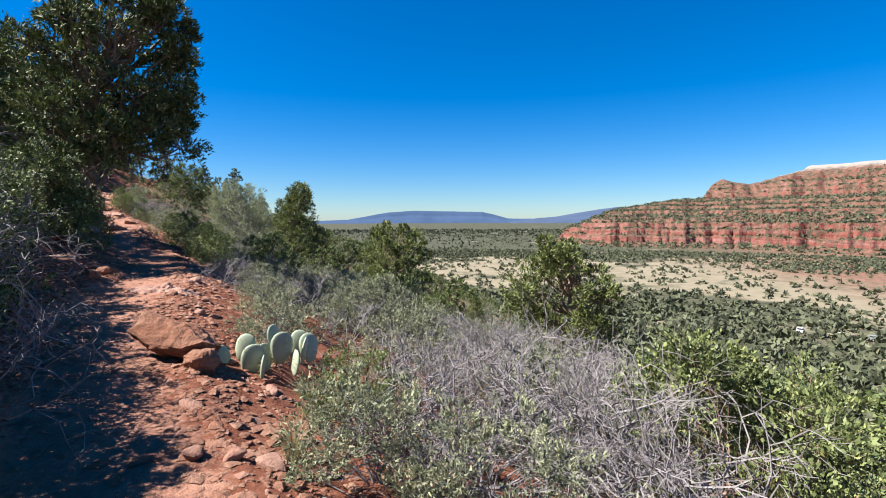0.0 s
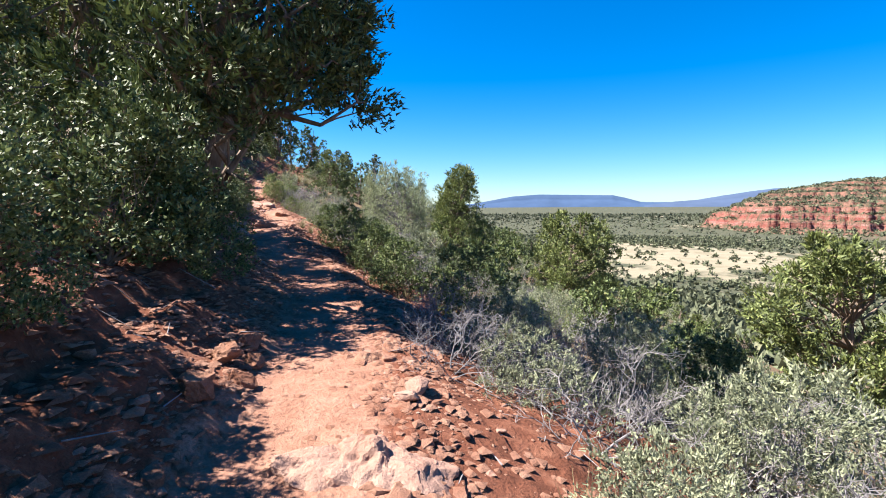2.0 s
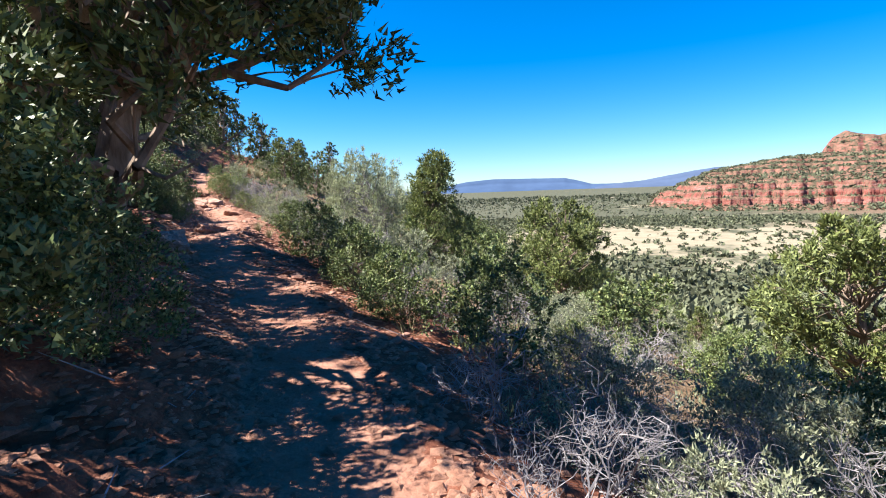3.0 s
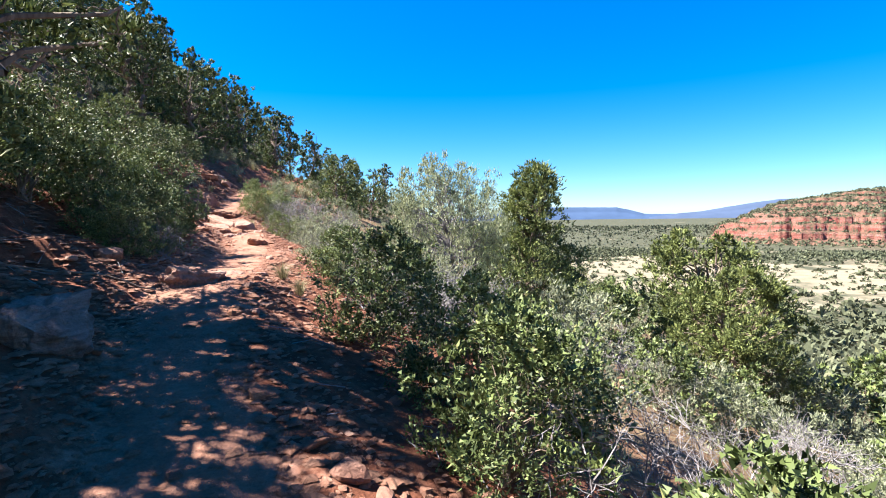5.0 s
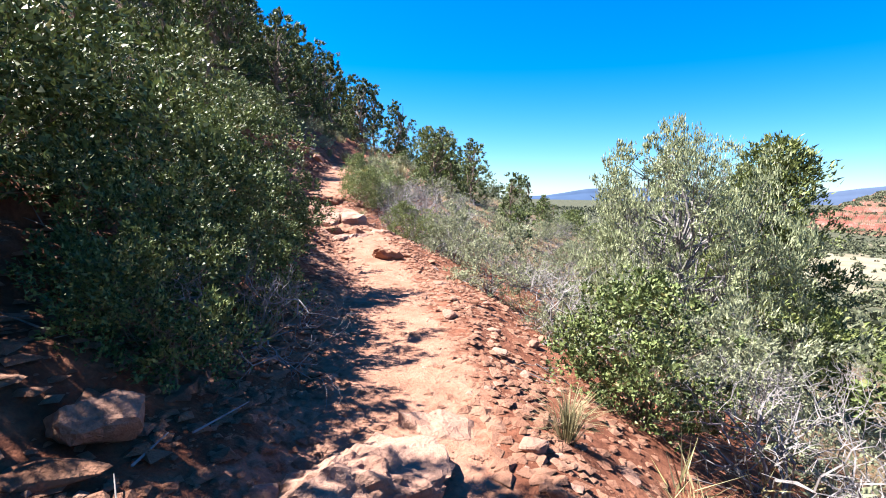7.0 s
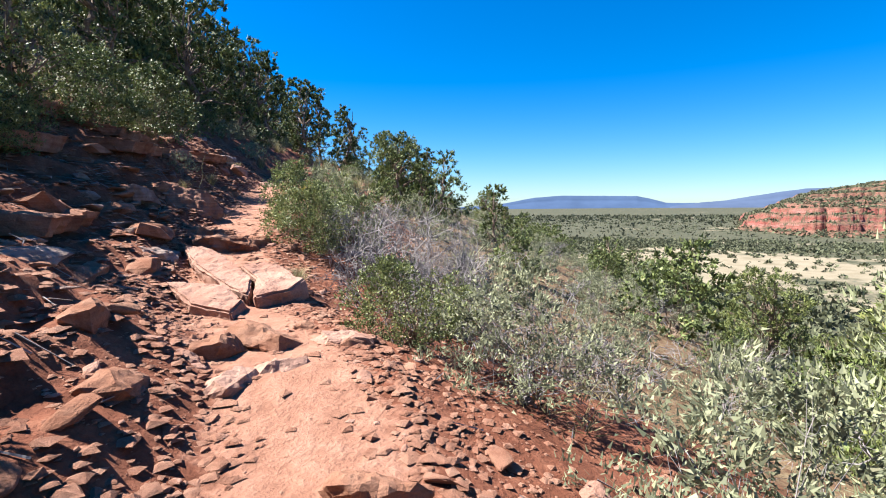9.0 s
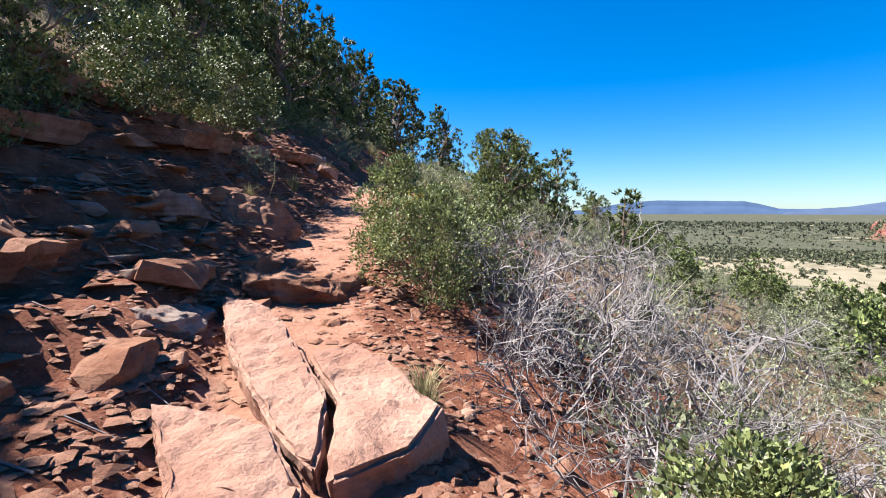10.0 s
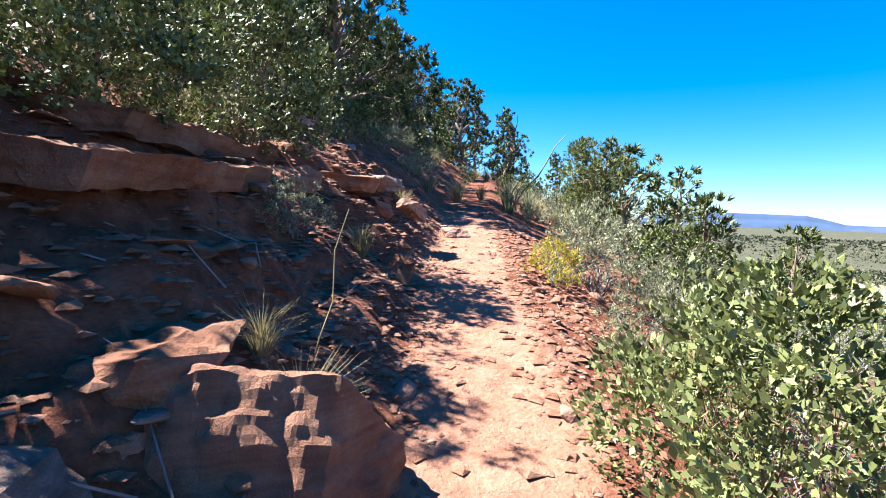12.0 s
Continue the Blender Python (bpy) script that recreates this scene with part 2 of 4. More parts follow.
def plant(name, seed, height, radius, lobes, per_lobe, leaf, leaf_mat, wood_mat, shape="round", stems=1, stem_r=0.06, lobe_r=0.45, up=0.5, low=0.15, twig=0, fill=0.35, limbs=0, three=False, tuft=(1, 1, 0.8), bare=None):
    """A bush or small tree: crooked stems and limbs to uneven lobes of foliage, each lobe a cloud of small leaves."""
    rng = np.random.default_rng(seed)
    top = new(name)
    segs, cloud, ways = [], [], []
    bases = [np.array([rng.normal() * 0.06 * radius, rng.normal() * 0.06 * radius, -0.08]) for _ in range(stems)]
    hubs = []
    for b in bases:
        lean = rng.normal(size=2) * 0.12 * radius
        hub = np.array([lean[0], lean[1], height * (0.42 if stems == 1 else 0.2)])
        s, pts = wander(rng, b, hub, stem_r, stem_r * 0.6, 4, 0.05)
        segs += s
        hubs.append(pts)
        if stems == 1:
            s, pts2 = wander(rng, hub, (lean[0] * 1.2, lean[1] * 1.2, height * 0.92), stem_r * 0.6, stem_r * 0.12, 4, 0.05)
            segs += s
            hubs.append(pts2)
    for k in range(lobes):
        ang = rng.uniform(0, 2 * math.pi)
        h = low + (1 - low) * (k + rng.uniform(0, 1)) / lobes
        if shape == "cone":
            wide = (1 - h) ** 0.75 * 1.05 + 0.08
        elif shape == "spire":
            wide = (1 - h) * 0.9 + 0.1
        else:
            wide = math.sqrt(max(1 - ((h - 0.45) / 0.6) ** 2, 0.05))
        rad = radius * wide * math.sqrt(rng.uniform(0.25, 1.0)) * rng.uniform(0.8, 1.12)
        lr = radius * lobe_r * rng.uniform(0.6, 1.2) * (0.55 + 0.45 * wide)
        c = np.array([math.cos(ang) * rad * 0.85, math.sin(ang) * rad * 0.85, h * height - lr * 0.4])
        c[2] = max(c[2], lr * 0.45)
        if bare and bare(c[None])[0]:
            continue
        pool = hubs[rng.integers(len(hubs))]
        frm = min((p for hp in hubs for p in hp), key=lambda p: abs(p[2] - c[2] * 0.6) + 0.3 * np.linalg.norm(p - c)) if stems == 1 else pool[rng.integers(1, len(pool))]
        s, pts = wander(rng, frm, c, stem_r * 0.35, stem_r * 0.08, 4, 0.07)
        if k < limbs:
            polys("limb", tubes(s, 5), 4, wood_mat, top)
        else:
            segs += s
        n = int(per_lobe * rng.uniform(0.7, 1.3))
        v = unit(rng.normal(size=(n, 3)) + np.array([0, 0, 0.25]))
        # tufts within the lobe
        tn = max(6, n // 22)
        tc = unit(rng.normal(size=(tn, 3)) + np.array([0, 0, 0.2])) * (fill + (1 - fill) * rng.uniform(0, 1, (tn, 1)) ** 0.5) * lr * np.array(tuft)
        pick = rng.integers(0, tn, n)
        pos = c + tc[pick] + rng.normal(size=(n, 3)) * lr * 0.10
        out = unit(tc[pick]) * 0.9 + np.array([0, 0, up]) + rng.normal(size=(n, 3)) * 0.55
        cloud.append(pos)
        ways.append(out)
        for j in range(twig):
            e = c + tc[rng.integers(tn)] * 1.05
            s, _ = wander(rng, pts[rng.integers(2, 5)], e, stem_r * 0.09, stem_r * 0.03, 3, 0.08)
            segs += s
    pos, way = np.concatenate(cloud), np.concatenate(ways)
    keep = pos[:, 2] > 0.02
    if bare:
        keep &= ~bare(pos)
    polys("crown", leaves(rng, pos[keep], way[keep], *leaf, three=three), 3 if three else 4, leaf_mat, top)
    thick = [s for s in segs if s[2] > 0.012]
    thin = [s for s in segs if s[2] <= 0.012]
    co = tubes(thick, 6) if thick else np.zeros((0, 4, 3))
    if thin:
        co = np.concatenate([co, tubes(thin, 3)])
    polys("trunk" if stems == 1 else "woody_frame", co, 4, wood_mat, top)
    return top


def dead_brush(name, seed, height, radius, stems, levels, mat, r0=0.014):
    """A leafless bush of crooked forking twigs."""
    rng = np.random.default_rng(seed)
    top = new(name)
    segs = []

    stem = []

    def grow(p, way, length, r, level):
        w = unit(way + rng.normal(size=3) * 0.35)
        q = p + w * length
        m = (p + q) / 2 + rng.normal(size=3) * length * 0.09
        (stem if level == levels else segs).extend([(p, m, r, r * 0.85), (m, q, r * 0.85, r * 0.7)])
        if level:
            for _ in range(rng.integers(2, 4 if level > 1 else 3)):
                grow(q if rng.uniform() < 0.7 else m, unit(w + rng.normal(size=3) * 0.65 + np.array([0, 0, 0.12])), length * rng.uniform(0.55, 0.9), r * 0.69, level - 1)

    for k in range(stems):
        a = 2 * math.pi * (k + rng.uniform()) / stems
        out = np.array([math.cos(a) * radius, math.sin(a) * radius, height * rng.uniform(0.5, 1.0)])
        grow(np.array([math.cos(a), math.sin(a), 0]) * 0.08 * radius - np.array([0, 0, 0.06]), unit(out), np.linalg.norm(out) * 0.36, r0 * rng.uniform(0.7, 1.2), levels)
        polys("stem", tubes(stem, 5), 4, mat, top)
        stem.clear()
    polys("twig_tangle", tubes(segs, 3), 4, mat, top)
    return top


def tuft(name, seed, height, spread, n, width, mat):
    """A tuft of arching blades."""
    rng = np.random.default_rng(seed)
    top = new(name)
    ang = rng.uniform(0, 2 * math.pi, n)
    out = rng.uniform(0.1, 1, n) * spread
    h = height * rng.uniform(0.5, 1.1, n)
    base = np.stack([np.cos(ang), np.sin(ang), 0 * ang], -1) * (out * 0.12)[:, None] - np.array([0, 0, 0.03])
    flat = np.stack([np.cos(ang), np.sin(ang), 0 * ang], -1)
    side = np.stack([-np.sin(ang), np.cos(ang), 0 * ang], -1)
    mid = base + flat * (out * 0.4)[:, None] + np.array([0, 0, 1]) * (h * 0.65)[:, None]
    tip = base + flat * out[:, None] + np.array([0, 0, 1]) * (h * rng.uniform(0.75, 1.0, n))[:, None]
    w = width / 2
    low = np.stack([base - side * w, base + side * w, mid + side * w * 0.8, mid - side * w * 0.8], 1)
    high = np.stack([mid - side * w * 0.8, mid + side * w * 0.8, tip + side * w * 0.1, tip - side * w * 0.1], 1)
    polys("foliage", np.concatenate([low, high]), 4, mat, top)
    return top


def hull_rock(seed, size, flat=0.0, rounds=16, bevel=0.02):
    """The bmesh of a faceted block with worn edges; flat: how square a slab it is."""
    rng = np.random.default_rng(seed)
    bm = bmesh.new()
    for k in range(rounds):
        p = unit(rng.normal(size=3)[None])[0]
        box = p / np.max(np.abs(p))
        p = (p * (1 - flat) + box * flat) * rng.uniform(0.86, 1.04)
        bm.verts.new((p[0] * size[0] / 2, p[1] * size[1] / 2, p[2] * size[2] / 2))
    hull = bmesh.ops.convex_hull(bm, input=bm.verts)
    junk = [g for g in hull["geom_interior"] + hull["geom_unused"] if isinstance(g, bmesh.types.BMVert)]
    if junk:
        bmesh.ops.delete(bm, geom=list(set(junk)), context="VERTS")
    bmesh.ops.dissolve_limit(bm, angle_limit=0.2, verts=bm.verts, edges=bm.edges)
    if bevel:
        bmesh.ops.bevel(bm, geom=bm.edges[:], offset=bevel, segments=1, affect="EDGES", profile=0.6)
    return bm


def rough_rock(seed, size, flat=0.5, detail=3, amp=0.06):
    """A weathered block: a hull, cut finer and roughened."""
    bm = hull_rock(seed, size, flat, 22, 0)
    bmesh.ops.triangulate(bm, faces=bm.faces)
    for k in range(detail):
        long = [e for e in bm.edges if e.calc_length() > max(size) * 0.42 / 2 ** k]
        bmesh.ops.subdivide_edges(bm, edges=long, cuts=1)
        bmesh.ops.triangulate(bm, faces=bm.faces)
    s = max(size)
    for v in bm.verts:
        p = v.co * (2.2 / s) + Vector((seed * 3.1, 0, 0))
        n = noise.fractal(p, 0.8, 2.0, 4) + 0.5 * noise.fractal(Vector((p.x, p.y, p.z * 5)), 0.9, 2.0, 3) + 0.45 * noise.fractal(p * 4.0, 0.8, 2.0, 3)
        v.co += v.co.normalized() * n * amp * s
    return bm


def bm_object(name, bm, mat, parent=None, smooth=False):
    me = bpy.data.meshes.new(name)
    bm.to_mesh(me)
    bm.free()
    me.materials.append(mat)
    if smooth:
        me.shade_smooth()
    ob = new(name, me)
    if parent is not None:
        ob.parent = parent
    return ob


def put(ob, x, y, turn=0.0, size=1.0, z=None, tilt=0.0, tilt2=0.0, tall=1.0):
    ob.matrix_basis = pose(x, y, gz(x, y) if z is None else z, tilt, tilt2, turn) @ Matrix.Diagonal((size, size, size * tall, 1))
    return ob


def put_copy(ob, x, y, turn=0.0, size=1.0, z=None, tilt=0.0, tall=1.0):
    return copy_thing_at(ob, pose(x, y, gz(x, y) if z is None else z, tilt, 0, turn) @ Matrix.Diagonal((size, size, size * tall, 1)))


def copy_thing_at(ob, m):
    c = copy_thing(ob, Matrix.Identity(4))
    c.matrix_basis = m
    return c


# ---- the ground ----
def ground_material():
    m, nt, b = material("red_earth", 0.95)
    fine = noise_tex(nt, 38, 6, 0.7)
    mid = noise_tex(nt, 5.5, 7, 0.65)
    big = noise_tex(nt, 0.7, 4)
    soil = ramp(nt, mid, [(0.3, (0.10, 0.036, 0.021)), (0.5, (0.18, 0.067, 0.04)), (0.72, (0.27, 0.12, 0.075))])
    path = ramp(nt, mid, [(0.25, (0.22, 0.105, 0.07)), (0.5, (0.30, 0.152, 0.105)), (0.75, (0.37, 0.205, 0.15))])
    litter = ramp(nt, noise_tex(nt, 9, 7, 0.7), [(0.35, (0.13, 0.065, 0.04)), (0.55, (0.19, 0.135, 0.08)), (0.75, (0.27, 0.21, 0.13))])
    edge = maths(nt, "ADD", attribute(nt, "trail"), maths(nt, "MULTIPLY", maths(nt, "SUBTRACT", mid, 0.5), 1.3))
    edge = maths(nt, "MULTIPLY", maths(nt, "SUBTRACT", edge, 0.35), 4.0, True)
    wild = maths(nt, "ADD", attribute(nt, "wild"), maths(nt, "MULTIPLY", maths(nt, "SUBTRACT", big, 0.5), 1.5))
    wild = maths(nt, "MULTIPLY", maths(nt, "SUBTRACT", wild, 0.3), 2.5, True)
    col = blend(nt, wild, blend(nt, edge, soil, path), litter)
    # the valley: pale dry meadow and olive scrub
    far = noise_tex(nt, 0.02, 6, 0.6)
    meadow = ramp(nt, noise_tex(nt, 0.09, 8, 0.7), [(0.3, (0.16, 0.135, 0.09)), (0.5, (0.215, 0.185, 0.13)), (0.7, (0.25, 0.215, 0.155))])
    scrub = ramp(nt, noise_tex(nt, 0.35, 8, 0.75), [(0.35, (0.035, 0.043, 0.026)), (0.5, (0.06, 0.064, 0.04)), (0.68, (0.13, 0.108, 0.074))])
    green = maths(nt, "ADD", attribute(nt, "scrub"), maths(nt, "MULTIPLY", maths(nt, "SUBTRACT", far, 0.5), 2.6))
    green = maths(nt, "MULTIPLY", maths(nt, "SUBTRACT", green, 0.42), 6.0, True)
    floor = blend(nt, attribute(nt, "red_soil"), blend(nt, green, meadow, scrub), ramp(nt, noise_tex(nt, 0.3, 8, 0.75), [(0.36, (0.06, 0.055, 0.035)), (0.47, (0.15, 0.085, 0.06)), (0.62, (0.24, 0.135, 0.095))]))
    col = blend(nt, attribute(nt, "valley"), col, floor)
    col = blend(nt, 0.55, col, ramp(nt, fine, [(0.3, (0.5, 0.5, 0.5)), (0.62, (1.0, 1.0, 1.0))]), "MULTIPLY")
    nt.links.new(col, b.inputs["Base Color"])
    bump(nt, b, maths(nt, "ADD", maths(nt, "MULTIPLY", mid, 1.0), maths(nt, "MULTIPLY", fine, 0.4)), 0.8, 0.06)
    return m


M_GROUND = ground_material()


def spaced(edges):
    """Coordinates from (end, step) stretches."""
    out = [edges[0][0]]
    for end, step in edges[1:]:
        n = max(1, round((end - out[-1]) / step))
        a = out[-1]
        out += [a + (end - a) * (k + 1) / n for k in range(n)]
    return np.array(out)


gy = spaced([(-400, 0), (-60, 60), (-10, 5), (-1, 0.3), (36, 0.085), (50, 0.4), (80, 1.2), (160, 4), (500, 20), (1500, 100), (4950, 350)])
gd = spaced([(-420, 0), (-60, 40), (-20, 3), (-6, 0.6), (-2.6, 0.14), (2.2, 0.075), (6, 0.2), (20, 0.7), (60, 2.5), (160, 6), (500, 20), (1500, 100), (7000, 500)])
GD, GY = np.meshgrid(gd, gy)
GX = GD + trail_x(GY)
GZ = ground_z(GX, GY)
wob = 0.2 * vnoise(GY * 0.9, GY * 0 + 1.3, 5)
trail_mask = np.clip(1.35 - np.abs(GD + 0.05 + wob) / 0.5, 0, 1) * np.clip((39 - GY) / 4, 0, 1)
wild_mask = np.clip((np.abs(GD) - 1.6) / 3.0, 0, 1) * np.where(GD > 0, 1, 0.7)
valley_mask = np.clip((VALLEY + 14 - GZ) / 6.0, 0, 1)
RR = np.hypot(GX, GY)


def scrub_amount(x, y):
    """How thick the scrub of the valley floor grows: bands along the washes, a wood beyond."""
    r = np.hypot(x, y)
    a = np.interp(r, [0, 95, 140, 180, 215, 250, 330, 370, 420, 700, 5000], [1.0, 0.95, 0.8, 0.62, 0.35, 0.1, 0.08, 0.55, 0.65, 1.0, 1.1])
    return a + 0.5 * fbm(x * 0.022, y * 0.022, 3, 31)


AZ = np.degrees(np.arctan2(GX, GY))
red_soil = np.clip((AZ - 52 + 8 * fbm(GX * 0.01, GY * 0.01, 3, 51)) / 14, 0, 1) * np.clip((RR - 300 + (AZ - 60) * 7) / 110, 0, 1)
ground = grid_mesh("ground", GX, GY, GZ, M_GROUND, [("trail", trail_mask), ("wild", wild_mask), ("valley", valley_mask), ("scrub", scrub_amount(GX, GY)), ("red_soil", red_soil)])
tagged(ground, "red earth hillside with a worn trail above a dry valley", "ground", kind="structure")


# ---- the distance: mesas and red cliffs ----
# the blue of the air is put into the rock's colour, plus a faint glow
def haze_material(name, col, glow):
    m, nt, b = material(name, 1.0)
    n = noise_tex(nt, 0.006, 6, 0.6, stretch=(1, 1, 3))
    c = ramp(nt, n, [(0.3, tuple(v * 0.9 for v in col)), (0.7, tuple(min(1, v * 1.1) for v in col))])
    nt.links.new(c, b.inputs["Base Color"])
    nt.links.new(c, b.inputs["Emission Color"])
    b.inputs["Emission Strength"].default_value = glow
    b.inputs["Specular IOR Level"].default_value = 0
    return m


def far_mesa(name, dist, outline, mat, deep):
    az = np.linspace(outline[0][0], outline[-1][0], 260)
    el = np.interp(az, [p[0] for p in outline], [p[1] for p in outline]) + 0.02 * fbm(az * 1.7, az * 0, 3, 2)
    rows = []
    for v, out in ((0, 0.0), (0.25, 0.25), (0.55, 0.55), (0.72, 0.7), (1.0, 0.75), (1.0, 1.3), (0.0, 2.0)):
        r = dist + deep * out + 10 * fbm(az * 0.5, az * 0, 2, 7)
        z = VALLEY + (dist * np.tan(np.radians(el)) - VALLEY) * v * (1 + 0.0003 * deep * out * v)
        rows.append((r * np.sin(np.radians(az)), r * np.cos(np.radians(az)), np.where(v > 0, z, VALLEY - 30)))
    X, Y, Z = (np.array([r[k] for r in rows]) for k in range(3))
    return tagged(grid_mesh(name, X, Y, Z, mat, smooth=True), "hazy blue flat-topped mesa on the horizon", "mesa", kind="structure")


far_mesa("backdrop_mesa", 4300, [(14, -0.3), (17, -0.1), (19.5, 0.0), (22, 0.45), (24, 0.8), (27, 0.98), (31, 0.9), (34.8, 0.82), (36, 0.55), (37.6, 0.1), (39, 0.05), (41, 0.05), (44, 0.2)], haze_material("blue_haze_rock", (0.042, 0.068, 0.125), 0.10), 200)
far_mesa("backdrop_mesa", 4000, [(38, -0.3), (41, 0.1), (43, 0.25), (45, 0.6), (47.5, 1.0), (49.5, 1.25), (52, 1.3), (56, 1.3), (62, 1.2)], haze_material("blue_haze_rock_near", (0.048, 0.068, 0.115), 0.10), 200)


def cliff_material():
    m, nt, b = material("banded_red_cliff", 0.95)
    strata = noise_tex(nt, 0.05, 5, 0.65, stretch=(0.12, 0.12, 3.0))
    spots = noise_tex(nt, 0.12, 6, 0.7)
    red = ramp(nt, strata, [(0.3, (0.09, 0.026, 0.02)), (0.4, (0.19, 0.055, 0.044)), (0.5, (0.225, 0.077, 0.064)), (0.56, (0.27, 0.15, 0.13)), (0.61, (0.16, 0.05, 0.038)), (0.7, (0.24, 0.105, 0.088))])
    red = blend(nt, 0.55, red, ramp(nt, noise_tex(nt, 0.06, 7, 0.75), [(0.35, (0.4, 0.36, 0.36)), (0.6, (1.0, 1.0, 1.0))]), "MULTIPLY")
    geo = nt.nodes.new("ShaderNodeNewGeometry")
    sep = nt.nodes.new("ShaderNodeSeparateXYZ")
    nt.links.new(geo.outputs["Normal"], sep.inputs[0])
    flat = maths(nt, "MULTIPLY", maths(nt, "SUBTRACT", sep.outputs[2], 0.62), 6.0, True)
    bench = ramp(nt, spots, [(0.40, (0.05, 0.05, 0.032)), (0.5, (0.13, 0.075, 0.052)), (0.64, (0.21, 0.10, 0.075))])
    col = blend(nt, flat, red, bench)
    pos = nt.nodes.new("ShaderNodeSeparateXYZ")
    nt.links.new(position(nt), pos.inputs[0])
    cap = maths(nt, "MULTIPLY", maths(nt, "SUBTRACT", maths(nt, "ADD", pos.outputs[2], maths(nt, "MULTIPLY", spots, 12.0)), 88.0), 0.12, True)
    col = blend(nt, cap, col, (0.28, 0.245, 0.22))
    nt.links.new(col, b.inputs["Base Color"])
    bump(nt, b, noise_tex(nt, 0.25, 6, 0.7, stretch=(1, 1, 2.5)), 1.0, 2.5)
    return m


M_CLIFF = cliff_material()


def cliff_height(az, r):
    a = np.radians(az)
    base = 560 + 30 * fbm(az * 0.35, az * 0, 3, 4) - np.clip(az - 62, 0, 40) * 5 + np.clip(50 - az, 0, 8) * 14
    gully = np.abs(fbm(az * 0.45, r * 0.003, 4, 17)) * 2
    u = r - base + 24 * gully - 8 + 5 * fbm(az * 4, r * 0.03, 2, 19)
    h = np.interp(np.interp(u, [-60, 0, 250, 400, 720], [-40, 0, 162, 310, 620]), [-25, 0, 30, 32, 40, 42, 52, 53.5, 66, 68, 100, 102, 112, 114, 150, 152, 200, 203, 250, 296, 300, 310, 316, 330, 334, 372, 378, 388, 394, 440, 446, 470, 476, 600],
                  [VALLEY - 6, VALLEY, -27, -20, -19, -12, -11.5, -6, -4, -1.5, 3, 6, 7, 10, 14, 17, 22, 25, 29, 33, 42, 43, 50, 51, 58, 62, 70, 71, 77, 81, 88, 90, 96, 100])
    el = np.interp(az, [42, 43.2, 44.2, 45, 46.4, 48.5, 50.5, 54.4, 57.8, 58.5, 59.4, 60.6, 62, 66, 67.3, 69, 70.2, 71.7, 76, 90, 110], [-4, -2.4, -1.2, -1.0, -0.4, 0.5, 0.9, 1.55, 1.75, 3.0, 3.65, 3.2, 3.0, 4.15, 5.2, 4.75, 5.1, 5.7, 6.2, 6.5, 6.0]) + 0.12 * fbm(az * 3, az * 0, 3, 23)
    z = np.minimum(h, r * np.tan(np.radians(el)) + 0.01 * (r - 600))
    lift = z + 3.0 * fbm(az * 0.6, r * 0.006, 3, 29)
    return z + 1.15 * np.sin(lift * 2 * np.pi / 7.5) * np.clip((z - VALLEY) / 10, 0, 1)


caz, cr = np.meshgrid(np.linspace(42, 100, 520), spaced([(500, 0), (740, 2.4), (1020, 4.0), (1300, 25)]))
cz = cliff_height(caz, cr)
cliff = grid_mesh("red_cliff", cr * np.sin(np.radians(caz)), cr * np.cos(np.radians(caz)), cz, M_CLIFF, smooth=False)
tagged(cliff, "terraced red sandstone cliffs with green benches and pale cap", "cliff", kind="structure")


# ---- scrub over the valley floor and on the cliff's benches ----
def scrub_patch(name, label, x, y, z, size, mat, seed, n=26, leaf=0.42, slim=1.0):
    rng = np.random.default_rng(seed)
    k = len(x)
    c = np.repeat(np.stack([x, y, z], -1), n, 0)
    s = np.repeat(size, n)[:, None]
    v = unit(rng.normal(size=(k * n, 3)))
    v[:, 2] = np.abs(v[:, 2])
    pos = c + v * s * np.array([0.5, 0.5, 0.55]) * rng.uniform(0.45, 1.0, (k * n, 1))
    co = leaves(rng, pos, v + rng.normal(size=v.shape) * 0.5, 1.0, slim, three=True)
    mid = pos[:, None, :]
    co = mid + (co - mid) * (s * leaf * 1.25)[:, None, :]
    return tagged(polys(name, co, 3, mat), label, "scrub", kind="stuff")


M_SCRUB = leaf_material("valley_scrub", (0.09, 0.10, 0.065), (0.125, 0.135, 0.08), (0.18, 0.17, 0.11), 0.8, 0.1)
M_WOODS = leaf_material("distant_woods", (0.06, 0.07, 0.045), (0.075, 0.085, 0.052), (0.11, 0.105, 0.07), 0.8, 0.1)
rng = np.random.default_rng(11)
az = np.radians(rng.uniform(-5, 80, 60000))
rr = 70 + 430 * rng.uniform(0, 1, 60000) ** 0.75
vx, vy = rr * np.sin(az), rr * np.cos(az)
amount = scrub_amount(vx, vy)
vz = ground_z(vx, vy)
ok = (rng.uniform(0, 1, 60000) < np.clip(amount - 0.15, 0.2, 1) ** 2.0) & (vz < VALLEY + 16)
vx, vy, vz = vx[ok][:15000], vy[ok][:15000], vz[ok][:15000]
scrub_patch("valley_scrub", "olive green scrub bushes scattered over the dry valley floor", vx, vy, vz - 0.1, rng.uniform(0.9, 3.4, len(vx)), M_SCRUB, 5, 15)
n = 6000
az2, r2 = rng.uniform(43, 80, n), rng.uniform(535, 1000, n)
z2 = cliff_height(az2, r2)
slope = np.abs(cliff_height(az2, r2 + 3) - cliff_height(az2, r2 - 3)) / 6
ok = slope < 0.45
